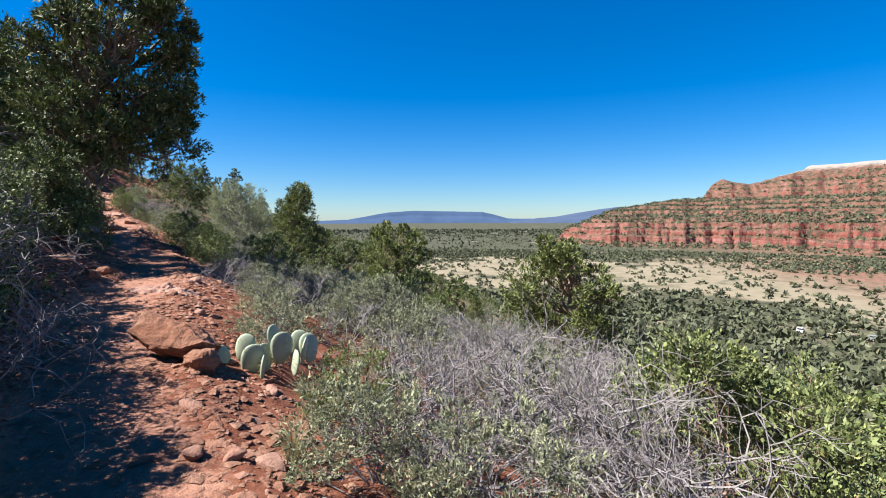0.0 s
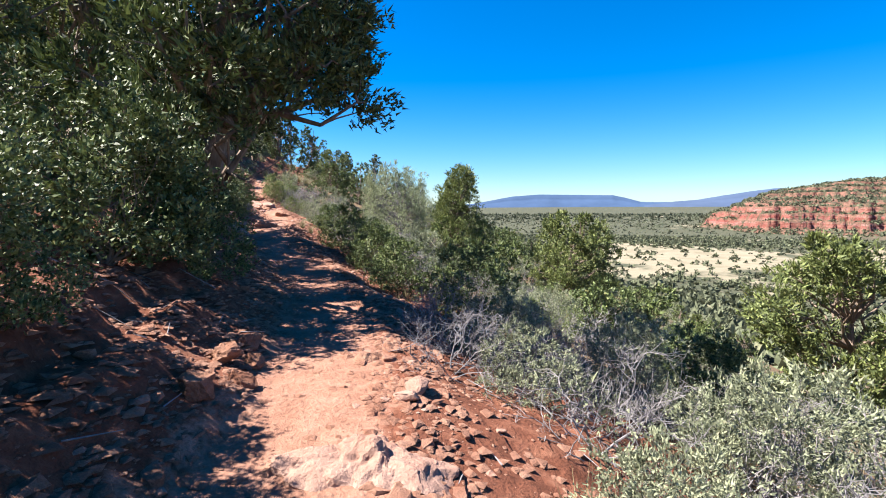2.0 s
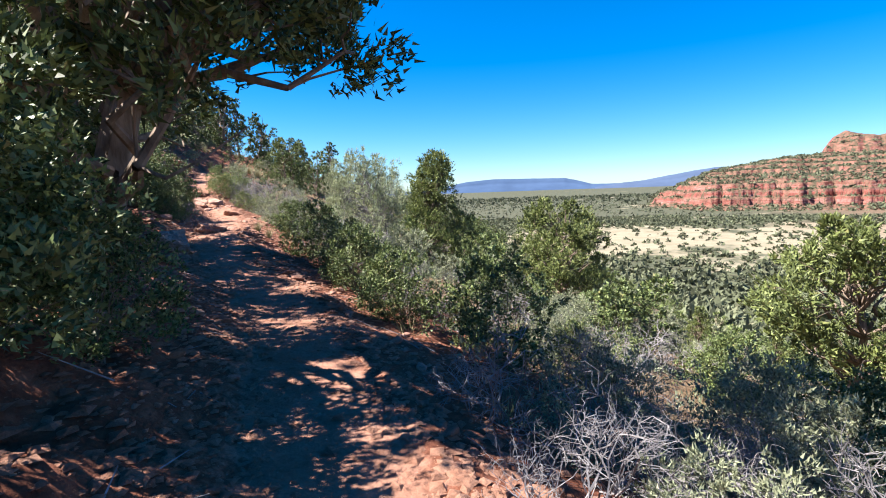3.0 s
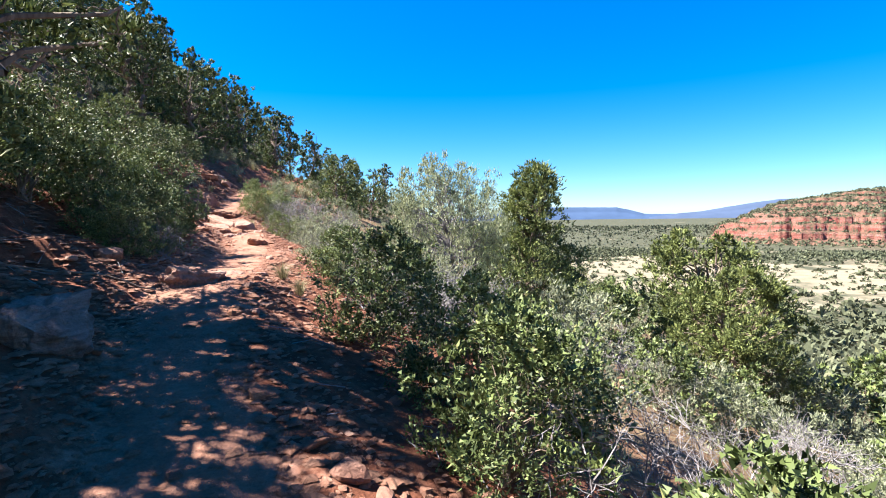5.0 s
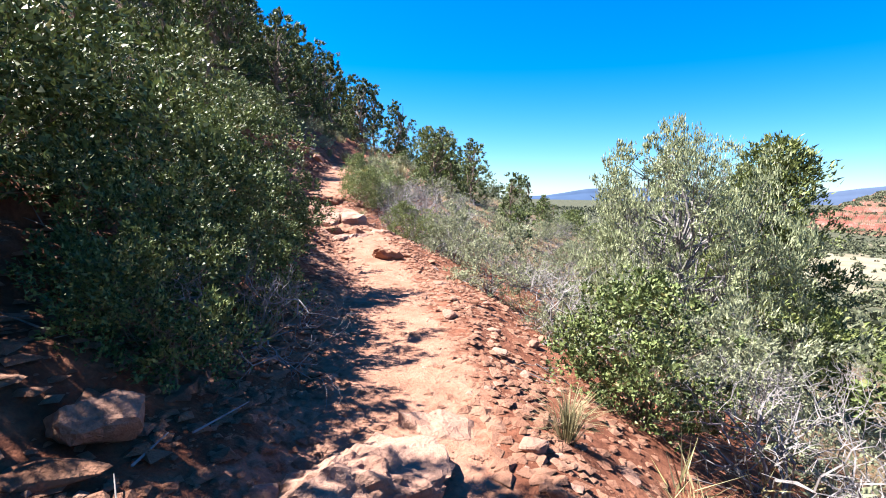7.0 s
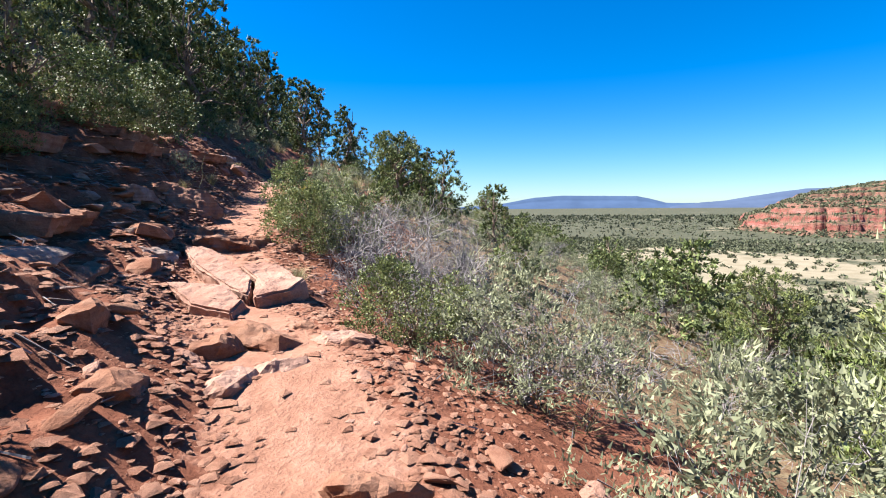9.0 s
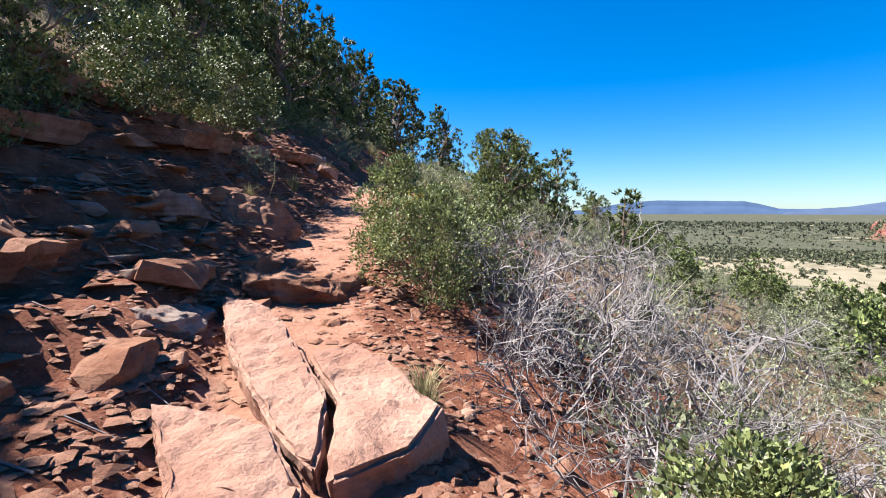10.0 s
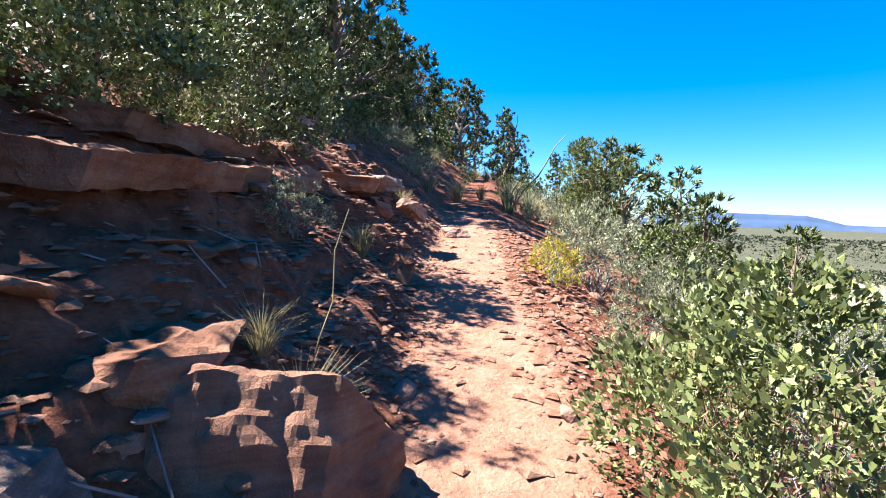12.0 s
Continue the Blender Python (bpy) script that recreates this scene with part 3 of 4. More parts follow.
scrub_patch("cliff_scrub", "dark green bushes dotting the benches of the cliffs", (r2 * np.sin(np.radians(az2)))[ok], (r2 * np.cos(np.radians(az2)))[ok], z2[ok], rng.uniform(2.0, 5.0, int(ok.sum())), M_SCRUB, 6, 10)
fa, fr = np.radians(rng.uniform(8, 52, 9000)), rng.uniform(430, 1500, 9000)
scrub_patch("far_woods", "dark belt of distant woodland across the valley", fr * np.sin(fa), fr * np.cos(fa), np.full(9000, VALLEY - 0.3) + 0 * fr, rng.uniform(3, 7, 9000) * (0.6 + fr / 1500), M_WOODS, 8, 9)


# ---- plants: one of each kind, then copies ----
JUNIPER = [plant("juniper_tree", 100 + k, 4.2, 1.6, 58, 230, (0.105, 0.042), M_JUNI, M_BARK, "round" if k else "cone", 1, 0.11, 0.34, 0.6, 0.06, 2, limbs=8, three=True) for k in range(3)]
HILL = [plant("juniper_tree", 200 + k, 4.0, 1.6, 34, 170, (0.14, 0.06), M_JUNI_DARK, M_BARK, ("round", "cone", "round")[k], 1, 0.10, 0.30, 0.6, 0.06, 0, limbs=3, three=True) for k in range(3)]
HILL_FAR = [plant("juniper_tree", 250 + k, 4.0, 1.6, 24, 90, (0.21, 0.09), M_JUNI_DARK, M_BARK, ("round", "cone", "round")[k], 1, 0.10, 0.40, 0.6, 0.06, 0, limbs=2, three=True) for k in range(3)]
PINE = [plant("pinyon_pine", 300 + k, 5.0, 1.5, 30, 170, (0.15, 0.06), M_JUNI_DARK, M_BARK, "cone", 1, 0.10, 0.36, 0.4, 0.12, 0, limbs=3, three=True) for k in range(2)]
OAK = [plant("scrub_oak", 400 + k, 1.6, 0.95, 36, 380, (0.046, 0.032), M_OAK, M_BARK, "round", 7, 0.02, 0.42, 0.4, 0.1, 3, 0.2, three=True) for k in range(3)]
OAK_FAR = [plant("scrub_oak", 450 + k, 1.6, 1.0, 20, 170, (0.075, 0.05), M_OAK, M_BARK, "round", 4, 0.02, 0.44, 0.4, 0.1, 0, 0.2, three=True) for k in range(3)]
MANZ = [plant("manzanita_bush", 500 + k, 1.1, 0.75, 28, 400, (0.034, 0.02), M_MANZ, M_REDBARK, "round", 8, 0.018, 0.42, 0.7, 0.1, 4, 0.2) for k in range(2)]
SAGE = [plant("grey_green_shrub", 600 + k, 1.0, 0.8, 30, 230, (0.042, 0.017), M_SAGE, M_DEAD, "round", 9, 0.014, 0.40, 0.6, 0.1, 4, 0.2, three=True) for k in range(2)]
SAGE_FAR = [plant("grey_green_shrub", 650 + k, 1.0, 0.9, 20, 150, (0.07, 0.026), M_SAGE, M_DEAD, "round", 4, 0.014, 0.42, 0.6, 0.1, 1, 0.2, three=True) for k in range(3)]
RABBIT = [plant("rabbitbrush", 680, 0.75, 0.5, 18, 160, (0.05, 0.014), M_YELLOW, M_DEAD, "round", 9, 0.01, 0.36, 1.3, 0.1, 4, 0.3)]
DEAD = [dead_brush("dead_brush", 700 + k, 0.95, 0.8, 8, 5, M_DEAD, 0.012) for k in range(3)]
DEAD_FAR = [dead_brush("dead_brush", 750 + k, 0.95, 0.8, 6, 4, M_DEAD, 0.014) for k in range(2)]
GRASS = [tuft("grass_tuft", 800 + k, 0.3, 0.24, 220, 0.004, M_STRAW) for k in range(2)]
YUCCA = [tuft("yucca", 820, 0.75, 0.55, 120, 0.022, M_SAGE)]
for obs, label, cat in ((JUNIPER, "olive green juniper tree on a rocky slope", "tree"), (HILL + HILL_FAR, "dark green juniper tree on the hillside", "tree"), (PINE, "dark green pinyon pine on the hillside", "tree"),
                        (OAK + OAK_FAR, "scrub oak bush with small dull green leaves", "bush"), (MANZ, "manzanita bush with bright green leaves and red stems", "bush"),
                        (SAGE + SAGE_FAR, "grey-green shrub with thin pale twigs", "bush"), (DEAD + DEAD_FAR, "leafless grey dead brush with forking twigs", "bush"), (GRASS, "tuft of dry straw-coloured grass", "grass"),
                        (RABBIT, "yellow flowering rabbitbrush beside the trail", "bush"), (YUCCA, "spiky grey-green yucca below the trail", "yucca")):
    for o in obs:
        tagged(o, label, cat, group=cat + " on the slope")
used = set()


def place(kind, x, y, size=1.0, turn=None, tall=1.0, z=None, label=""):
    """The first use moves the built plant itself, later ones are copies."""
    r = random.Random(f"{x:.2f}{y:.2f}")
    ob = kind[r.randrange(len(kind))]
    turn = r.uniform(0, 360) if turn is None else turn
    if ob.name in used:
        ob = put_copy(ob, x, y, turn, size, z, 0, tall)
    else:
        used.add(ob.name)
        put(ob, x, y, turn, size, z, 0, 0, tall)
    if label:
        tagged(ob, label)
    return ob


# the large juniper that leans over the trail
big_at = pose(-1.12, 11.3, gz(-1.12, 11.3), 0, 10, 0)


def headroom(at):
    """Boughs over the trail beyond the trunk are bare underneath."""
    rot, off = np.array(at.to_3x3()), np.array(at.translation)

    def test(p):
        w = p @ rot.T + off
        far = (w[:, 0] > 0.12 - 0.10 * (w[:, 1] - 10.6)) & (w[:, 1] > 10.6) & (w[:, 2] < 0.75 + 0.55 * (w[:, 1] - 10.5))
        return far | ((np.hypot(w[:, 0] - 0.13, w[:, 2] - 0.35) < 0.95) & (w[:, 1] > 9.0) & (w[:, 1] < 13))
    return test


big = plant("juniper_tree", 151, 5.3, 1.85, 120, 620, (0.085, 0.034), M_JUNI_DARK, M_BARK, "round", 1, 0.17, 0.24, 0.5, 0.20, 3, limbs=14, three=True, bare=headroom(big_at))
tagged(big, "large dark juniper tree overhanging the trail", "tree")
big.matrix_basis = big_at
# a juniper added out of view, bare below, so its crown shades the trail
shade_tree_at = pose(-2.55, 16.8, gz(-2.55, 16.8), 0, 5, 0)
shade_tree = plant("juniper_tree", 155, 4.7, 1.85, 36, 300, (0.09, 0.036), M_JUNI_DARK, M_BARK, "round", 1, 0.14, 0.26, 0.5, 0.36, 3, limbs=10, three=True, bare=lambda p: p[:, 2] < 1.75)
tagged(shade_tree, "dark juniper tree added out of view on the bank to shade the trail", "tree")
shade_tree.matrix_basis = shade_tree_at
# trees below the trail
tip = plant("juniper_tree", 152, 4.7, 2.2, 70, 520, (0.10, 0.04), M_JUNI, M_BARK, "cone", 1, 0.1, 0.34, 0.7, 0.05, 2, limbs=10, three=True)
tagged(tip, "pointed green juniper tree below the trail", "tree")
put(tip, 6.1, 24.3, 0, 0.9)
feather = plant("juniper_tree", 153, 3.3, 1.9, 100, 520, (0.06, 0.02), M_PALE, M_DEAD, "round", 1, 0.06, 0.25, 1.6, 0.02, 8, 0.25, limbs=14, three=True, tuft=(0.6, 0.6, 1.7))
tagged(feather, "thin pale juniper tree with feathery tips and grey limbs", "tree")
put(feather, 3.1, 22.3, 0, 0.9)
dense = plant("juniper_tree", 154, 4.3, 1.9, 64, 420, (0.12, 0.05), M_JUNI, M_BARK, "round", 1, 0.12, 0.32, 0.7, 0.02, 2, limbs=10, three=True)
tagged(dense, "dense rounded olive green juniper tree below the trail", "tree")
put(dense, 10.8, 23.3, 0, 1.0)
put_copy(dense, 14.8, 15.4, 70, 1.3)
put_copy(dense, 9.0, 20.4, 140, 0.7)
put_copy(dense, 2.5, 44.0, 30, 0.74)
# uphill trees and oaks added, many out of view, to shade trail and bank
place(JUNIPER, -4.3, 12.7, 1.0)
place(JUNIPER, -5.3, 16.2, 0.75)
place(JUNIPER, -7.4, 20.6, 0.65)
for y in (25.0, 30.6):
    place(HILL, -8.4, y, 0.62)
place(OAK, -3.7, 16.9, 0.85)
place(OAK, -3.1, 15.3, 1.0)
place(JUNIPER, -3.4, 14.2, 0.95)
place(HILL, -3.6, 17.2, 0.55)
place(JUNIPER, -3.2, 16.7, 0.85)
place(JUNIPER, -2.9, 15.5, 0.68)
place(JUNIPER, -4.8, 28.6, 0.5)
# a row added out of view, to keep sun off the left bank's bushes
for x, y in ((-5.6, 2.6), (-5.9, 4.6), (-5.7, 6.4), (-5.8, 8.2)):
    place(HILL, x, y, 0.5)
place(HILL, -5.6, 26.4, 0.5)
place(HILL, -6.0, 29.6, 0.55)
place(HILL, 14.0, 64.3, 0.9)
place(HILL, 9.3, 69.2, 1.3)
place(PINE, -0.8, 61.0, 1.15)

# the skyline of the hill
for kind, x, y, topz in ((HILL, -7.1, 74.5, 15.6), (HILL, -10.2, 77.2, 19.8), (PINE, -11.6, 63.6, 18.9), (HILL, -4.6, 72.0, 13.4), (HILL, -2.6, 66.0, 11.6), (HILL, -14.0, 70.0, 22.5), (HILL, -8.5, 66.0, 16.6), (HILL, -6.0, 62.0, 13.6),
                         (HILL, 0.9, 58.0, 8.2), (HILL, -1.8, 57.0, 9.6), (HILL, 2.0, 64.0, 8.0), (HILL, -16.0, 62.0, 23.0), (HILL, -4.0, 54.0, 10.4), (PINE, -7.5, 54.0, 13.6), (HILL, -12.0, 56.0, 17.4), (HILL, 5.6, 66.0, 6.6), (PINE, 4.6, 50.0, 2.8)):
    place(kind, x, y, max(0.45, min(1.6, (topz - gz(x, y)) / (4.0 if kind is HILL else 5.0))))

# bushes beside the trail
for kind, x, y, s in ((OAK, -1.65, 9.5, 0.88), (OAK, -1.5, 10.1, 0.72), (OAK, -1.1, 10.4, 0.55), (OAK, -1.9, 7.9, 0.55), (MANZ, -1.7, 6.9, 0.75), (OAK, -1.5, 5.6, 0.62), (OAK, -1.55, 4.5, 0.62), (OAK, -1.65, 3.4, 0.7), (OAK, -1.6, 6.5, 0.6), (OAK, -1.7, 2.6, 0.6), (OAK, -1.3, 1.5, 0.62), (OAK, -1.28, 2.1, 0.6), (OAK, -1.35, 3.0, 0.66), (OAK, -1.3, 3.9, 0.6), (OAK, -1.32, 4.9, 0.58), (OAK, -1.5, 7.4, 0.5), (DEAD, -1.15, 1.7, 0.7), (DEAD, -1.2, 2.7, 0.85), (DEAD, -1.2, 4.4, 0.7), (OAK, -2.3, 2.2, 0.6), (DEAD, -2.4, 3.4, 1.1), (OAK, -2.5, 5.2, 0.6), (DEAD, -1.75, 5.4, 1.1), (DEAD, -1.6, 6.2, 1.0), (DEAD, -1.9, 3.4, 1.3), (DEAD, -1.8, 2.4, 1.2), (MANZ, -2.3, 7.6, 0.6), (OAK, -2.9, 3.9, 0.8), (DEAD, -1.5, 4.0, 0.9), (DEAD, -1.35, 3.0, 0.8), (DEAD, -1.25, 3.5, 0.95), (DEAD, -1.2, 2.3, 0.8), (DEAD, -1.7, 4.2, 1.2), (DEAD, -1.35, 4.8, 0.8), (DEAD, -1.5, 5.1, 0.9), (DEAD, -1.9, 6.0, 0.9), (DEAD, -2.2, 4.6, 1.0), (OAK, -2.8, 9.8, 0.9),
                      (OAK, -2.55, 19.9, 0.85), (OAK, -2.2, 21.2, 0.7), (OAK, -2.15, 18.9, 0.5), (OAK, -1.75, 18.3, 0.4), (OAK, -1.7, 19.3, 0.42), (DEAD, -1.6, 18.8, 0.6), (OAK, -1.75, 20.9, 0.45), (OAK, -3.0, 19.0, 0.85), (OAK, -1.95, 20.3, 0.5), (OAK, -3.0, 22.4, 0.8), (OAK, -3.2, 18.4, 0.78), (OAK, -3.4, 20.6, 0.7),
                      (DEAD, 0.9, 20.4, 0.95), (DEAD, 1.2, 21.2, 0.9), (SAGE, 0.9, 20.6, 0.6), (OAK, 0.75, 19.0, 0.6), (SAGE, 0.5, 22.2, 0.9), (SAGE, 0.4, 24.0, 0.9), (SAGE, 0.6, 26.2, 0.7), (DEAD, 1.3, 18.5, 0.9), (DEAD, 1.7, 17.6, 1.0), (DEAD, 2.4, 18.4, 1.0), (DEAD, 1.0, 17.4, 0.7), (SAGE, 2.0, 19.6, 1.0),
                      (MANZ, -1.05, 27.9, 0.85), (MANZ, -1.1, 29.0, 0.95), (MANZ, -0.5, 28.5, 0.78), (MANZ, -0.75, 30.0, 0.65), (DEAD, -0.5, 29.2, 0.9), (DEAD, -0.8, 28.2, 0.85), (DEAD, 0.0, 27.4, 1.15), (DEAD, 0.6, 28.6, 1.2), (DEAD, -0.4, 26.5, 0.8), (DEAD, 0.5, 26.6, 1.1), (DEAD, -0.35, 25.6, 0.75), (DEAD, -0.1, 27.0, 0.9), (DEAD, 1.1, 27.6, 1.2), (DEAD, 0.1, 25.6, 0.9), (DEAD, -0.1, 29.6, 1.0), (DEAD, 1.2, 29.4, 1.1), (DEAD, 1.5, 25.8, 1.0), (MANZ, -0.25, 24.7, 0.65), (SAGE, -0.6, 33.0, 1.0), (SAGE, -0.9, 30.8, 0.6),
                      (OAK, -4.2, 25.4, 0.7), (OAK, -4.4, 27.4, 0.55), (OAK, -4.6, 30.5, 0.9), (OAK, -4.2, 32.0, 0.95), (OAK, -5.2, 28.2, 0.95), (SAGE, -3.4, 31.0, 0.4),
                      (DEAD, 5.2, 6.2, 1.3), (DEAD, 6.4, 7.2, 1.4), (DEAD, 7.4, 8.2, 1.4), (DEAD, 5.0, 7.4, 1.2), (DEAD, 6.0, 8.6, 1.3), (DEAD, 4.4, 5.2, 1.1), (DEAD, 7.0, 6.4, 1.3), (DEAD, 3.8, 6.4, 1.0), (DEAD, 8.4, 7.4, 1.2),
                      (DEAD, 2.6, 1.9, 1.25), (DEAD, 3.1, 2.2, 1.3), (DEAD, 3.7, 3.2, 1.4), (DEAD, 4.4, 3.9, 1.5), (DEAD, 3.3, 3.6, 1.3), (MANZ, 4.5, 2.35, 1.5), (MANZ, 5.4, 2.6, 1.5), (MANZ, 5.2, 3.3, 1.3), (MANZ, 6.8, 3.7, 1.4), (OAK, 6.2, 4.5, 0.9), (MANZ, 7.8, 4.6, 1.3), (OAK, 8.8, 5.6, 1.0), (SAGE, 3.4, 3.8, 1.0), (SAGE, 2.6, 5.4, 0.9), (SAGE, 3.0, 7.4, 1.0), (DEAD, 2.4, 4.4, 0.8),
                      (SAGE, 0.95, 2.3, 0.62), (SAGE, 1.35, 1.8, 0.7), (DEAD, 1.2, 2.2, 0.7), (MANZ, 1.1, 2.9, 0.5), (DEAD, 1.6, 2.4, 0.9), (SAGE, 1.0, 5.2, 0.6), (DEAD, 2.2, 3.0, 1.3), (DEAD, 2.8, 2.8, 1.4), (DEAD, 1.9, 3.9, 1.0), (DEAD, 2.7, 3.6, 1.3), (SAGE, 1.35, 6.6, 0.6), (DEAD, 0.9, 8.5, 0.6), (SAGE, 1.5, 8.3, 0.6),
                      (DEAD, 1.6, 7.6, 0.7), (DEAD, 2.2, 8.2, 0.8), (SAGE, 2.7, 7.4, 0.8), (DEAD, 1.9, 9.0, 0.8), (SAGE, 2.8, 8.8, 0.8), (DEAD, 3.4, 8.0, 0.9), (DEAD, 2.3, 6.5, 0.8), (DEAD, 1.25, 8.9, 0.6), (SAGE, 3.2, 9.6, 0.9), (SAGE, 1.7, 9.6, 0.7), (DEAD, 1.2, 9.9, 0.7), (OAK, 2.3, 11.8, 0.8), (OAK, 1.45, 12.9, 0.62), (OAK, 1.15, 14.4, 0.62), (OAK, 1.25, 15.5, 0.6), (DEAD, 1.7, 14.0, 0.8), (SAGE, 3.4, 12.6, 0.8), (SAGE, 4.2, 13.8, 0.9), (DEAD, 4.0, 11.8, 0.9), (DEAD, 5.0, 13.0, 1.0), (SAGE, 5.2, 15.0, 0.9), (DEAD, 4.4, 15.6, 1.0), (DEAD, 2.4, 13.5, 0.8), (DEAD, 3.2, 14.8, 0.9), (DEAD, 2.9, 11.2, 0.8), (SAGE, 2.2, 16.0, 1.1), (OAK, 0.8, 16.6, 0.7)):
    place(kind, x, y, s)

# more by name
place(RABBIT, -1.2, 32.4, 0.62)
place(RABBIT, -1.1, 33.0, 0.55)
place(YUCCA, 1.44, 29.0, 1.0)
place(YUCCA, -1.0, 38.6, 1.2)
place(YUCCA, -0.4, 39.6, 1.0)
for x, y, s in ((-1.15, 25.95, 0.9), (-2.75, 29.15, 1.0), (-2.95, 29.3, 0.8), (-1.9, 18.6, 0.7), (-1.5, 19.0, 0.6), (-3.0, 31.6, 1.1), (0.9, 3.1, 0.9), (0.6, 2.6, 0.8), (0.75, 4.6, 0.8), (-0.1, 18.2, 0.9), (0.1, 17.6, 0.8), (-2.9, 33.9, 1.0)):
    place(GRASS, x, y, s)

# scattered over the slopes
rs = random.Random(5)
for k in range(250):      # uphill
    y = rs.uniform(3, 115)
    d = -(3.0 + 36 * rs.random() ** 1.2)
    x = float(trail_x(y)) + d
    q = rs.random()
    if math.degrees(math.atan2(x, y + 1.5)) < -52:
        continue
    if d > -9 and y < 36:
        if d > -5 and y > 22:
            continue
        place(OAK if q < 0.1 else OAK_FAR if q < 0.6 else SAGE_FAR, x, y, rs.uniform(0.6, 1.1))
    elif q < 0.5:
        place(OAK_FAR if q < 0.28 else SAGE_FAR, x, y, rs.uniform(0.8, 1.6))
    else:
        place(PINE if q > 0.85 else HILL if math.hypot(d, max(0, y - 30)) < 14 else HILL_FAR, x, y, rs.uniform(0.6, 1.25))
for k in range(70):       # the steep hillside ahead
    y = rs.uniform(34, 95)
    x = float(trail_x(y)) - rs.uniform(2.2, 20)
    place((HILL if y < 46 else HILL_FAR) if rs.random() < 0.55 else OAK_FAR, x, y, rs.uniform(0.55, 1.0))
for k in range(70):       # brush below the steep part of the trail
    y = rs.uniform(22, 50)
    d = rs.uniform(3.5, 18)
    x = float(trail_x(y)) + d
    q = rs.random()
    place(DEAD_FAR if q < 0.25 else SAGE_FAR if q < 0.65 else OAK_FAR, x, y, rs.uniform(0.7, 1.3) * (0.6 if y > 27 and d < 9 else 1))
for k in range(280):      # downhill
    y = rs.uniform(1.5, 110)
    d = 2.0 + 60 * rs.random() ** 1.7
    x = float(trail_x(y)) + d
    q = rs.random()
    if math.degrees(math.atan2(x, y + 1.0)) > 76:
        continue
    if d < 10 and y < 34:
        place((DEAD if d < 4 else DEAD_FAR) if q < 0.45 else SAGE if q < 0.8 else MANZ if q < 0.92 else OAK, x, y, rs.uniform(0.5, 0.8) if d < 5 else rs.uniform(0.6, 1.05))
    else:
        place(SAGE_FAR if q < 0.4 else OAK_FAR if q < 0.75 else HILL_FAR if q < 0.94 else JUNIPER, x, y, rs.uniform(0.4, 0.75) if q > 0.75 else rs.uniform(0.9, 1.7) * (0.55 if d < 10 else 1))

for k in range(70):       # cover on the hill above the bend
    y = rs.uniform(17, 48)
    x = float(trail_x(y)) - rs.uniform(6.5, 26)
    q = rs.random()
    place(OAK_FAR if q < 0.4 else SAGE_FAR if q < 0.6 else HILL, x, y, rs.uniform(0.9, 1.4) if q < 0.6 else rs.uniform(0.45, 0.8))
for k in range(110):      # low shrubs between
    y = rs.uniform(1, 46)
    place(SAGE_FAR if rs.random() < 0.7 else DEAD_FAR, float(trail_x(y)) + rs.uniform(5, 24), y, rs.uniform(0.5, 0.95))
for k in range(16):       # brush on the open slope under the trail
    place((DEAD_FAR, SAGE_FAR, OAK_FAR)[k % 3], rs.uniform(4.6, 8.5), rs.uniform(14.5, 20), rs.uniform(0.6, 1.0))

for k in range(64):       # grass and shrubs on the slope past the bend
    y = rs.uniform(37.5, 64)
    x = float(trail_x(y)) + rs.uniform(-6, 2.2)
    q = rs.random()
    place(GRASS if q < 0.5 else SAGE_FAR if q < 0.8 else OAK_FAR, x, y, rs.uniform(1.6, 2.6) if q < 0.5 else rs.uniform(0.4, 0.75))

# low growth between the bushes, too fine to count
g = np.random.default_rng(21)


def low_growth(name, label, n, d0, d1, mat, size0, size1, leaf_n, seed, y1=95, leaf=0.2, slim=0.4):
    y = g.uniform(1, y1, n)
    d = d0 + (d1 - d0) * g.uniform(0, 1, n) ** 1.6
    x = trail_x(y) + d
    keep = fbm(x * 0.5, y * 0.5, 3, seed) > -0.12
    x, y = x[keep], y[keep]
    return scrub_patch(name, label, x, y, ground_z(x, y) - 0.04, g.uniform(size0, size1, len(x)), mat, seed, leaf_n, leaf, slim)


low_growth("slope_undergrowth", "low grey-green undergrowth covering the slope below the trail", 4200, 1.6, 45, M_SAGE, 0.25, 0.8, 60, 41, 95, 0.11, 0.4)
low_growth("slope_grass", "dry straw-coloured grass on the slope below the trail", 2400, 1.2, 40, M_STRAW, 0.12, 0.34, 34, 42, 95, 0.6, 0.045)
low_growth("hill_undergrowth", "low green undergrowth on the hillside above the trail", 2600, -3.0, -40, M_OAK, 0.3, 0.9, 55, 43, 115, 0.13, 0.5)
low_growth("bank_grass", "tall straw-coloured grass on the slope above the trail bend", 4200, -2.6, -14, M_STRAW, 0.2, 0.5, 40, 45, 70, 0.45, 0.025)
low_growth("hill_grass", "dry straw-coloured grass on the hillside above the trail", 2600, -2.6, -40, M_STRAW, 0.12, 0.34, 34, 44, 115, 0.6, 0.045)


# ---- rocks ----
rk0 = random.Random(3)


def boulder(seed, x, y, top, size, turn=0.0, tilt=(0, 0), mat=None, label="red sandstone boulder half sunk in the trail", flat=0.55, amp=0.05, detail=3, name="boulder"):
    ob = bm_object(name, rough_rock(seed, size, flat, detail, amp), mat or M_ROCK)
    ob.matrix_basis = pose(x, y, top - size[2] / 2, tilt[0], tilt[1], turn)
    return tagged(ob, label, "rock", group="rocks along the trail")


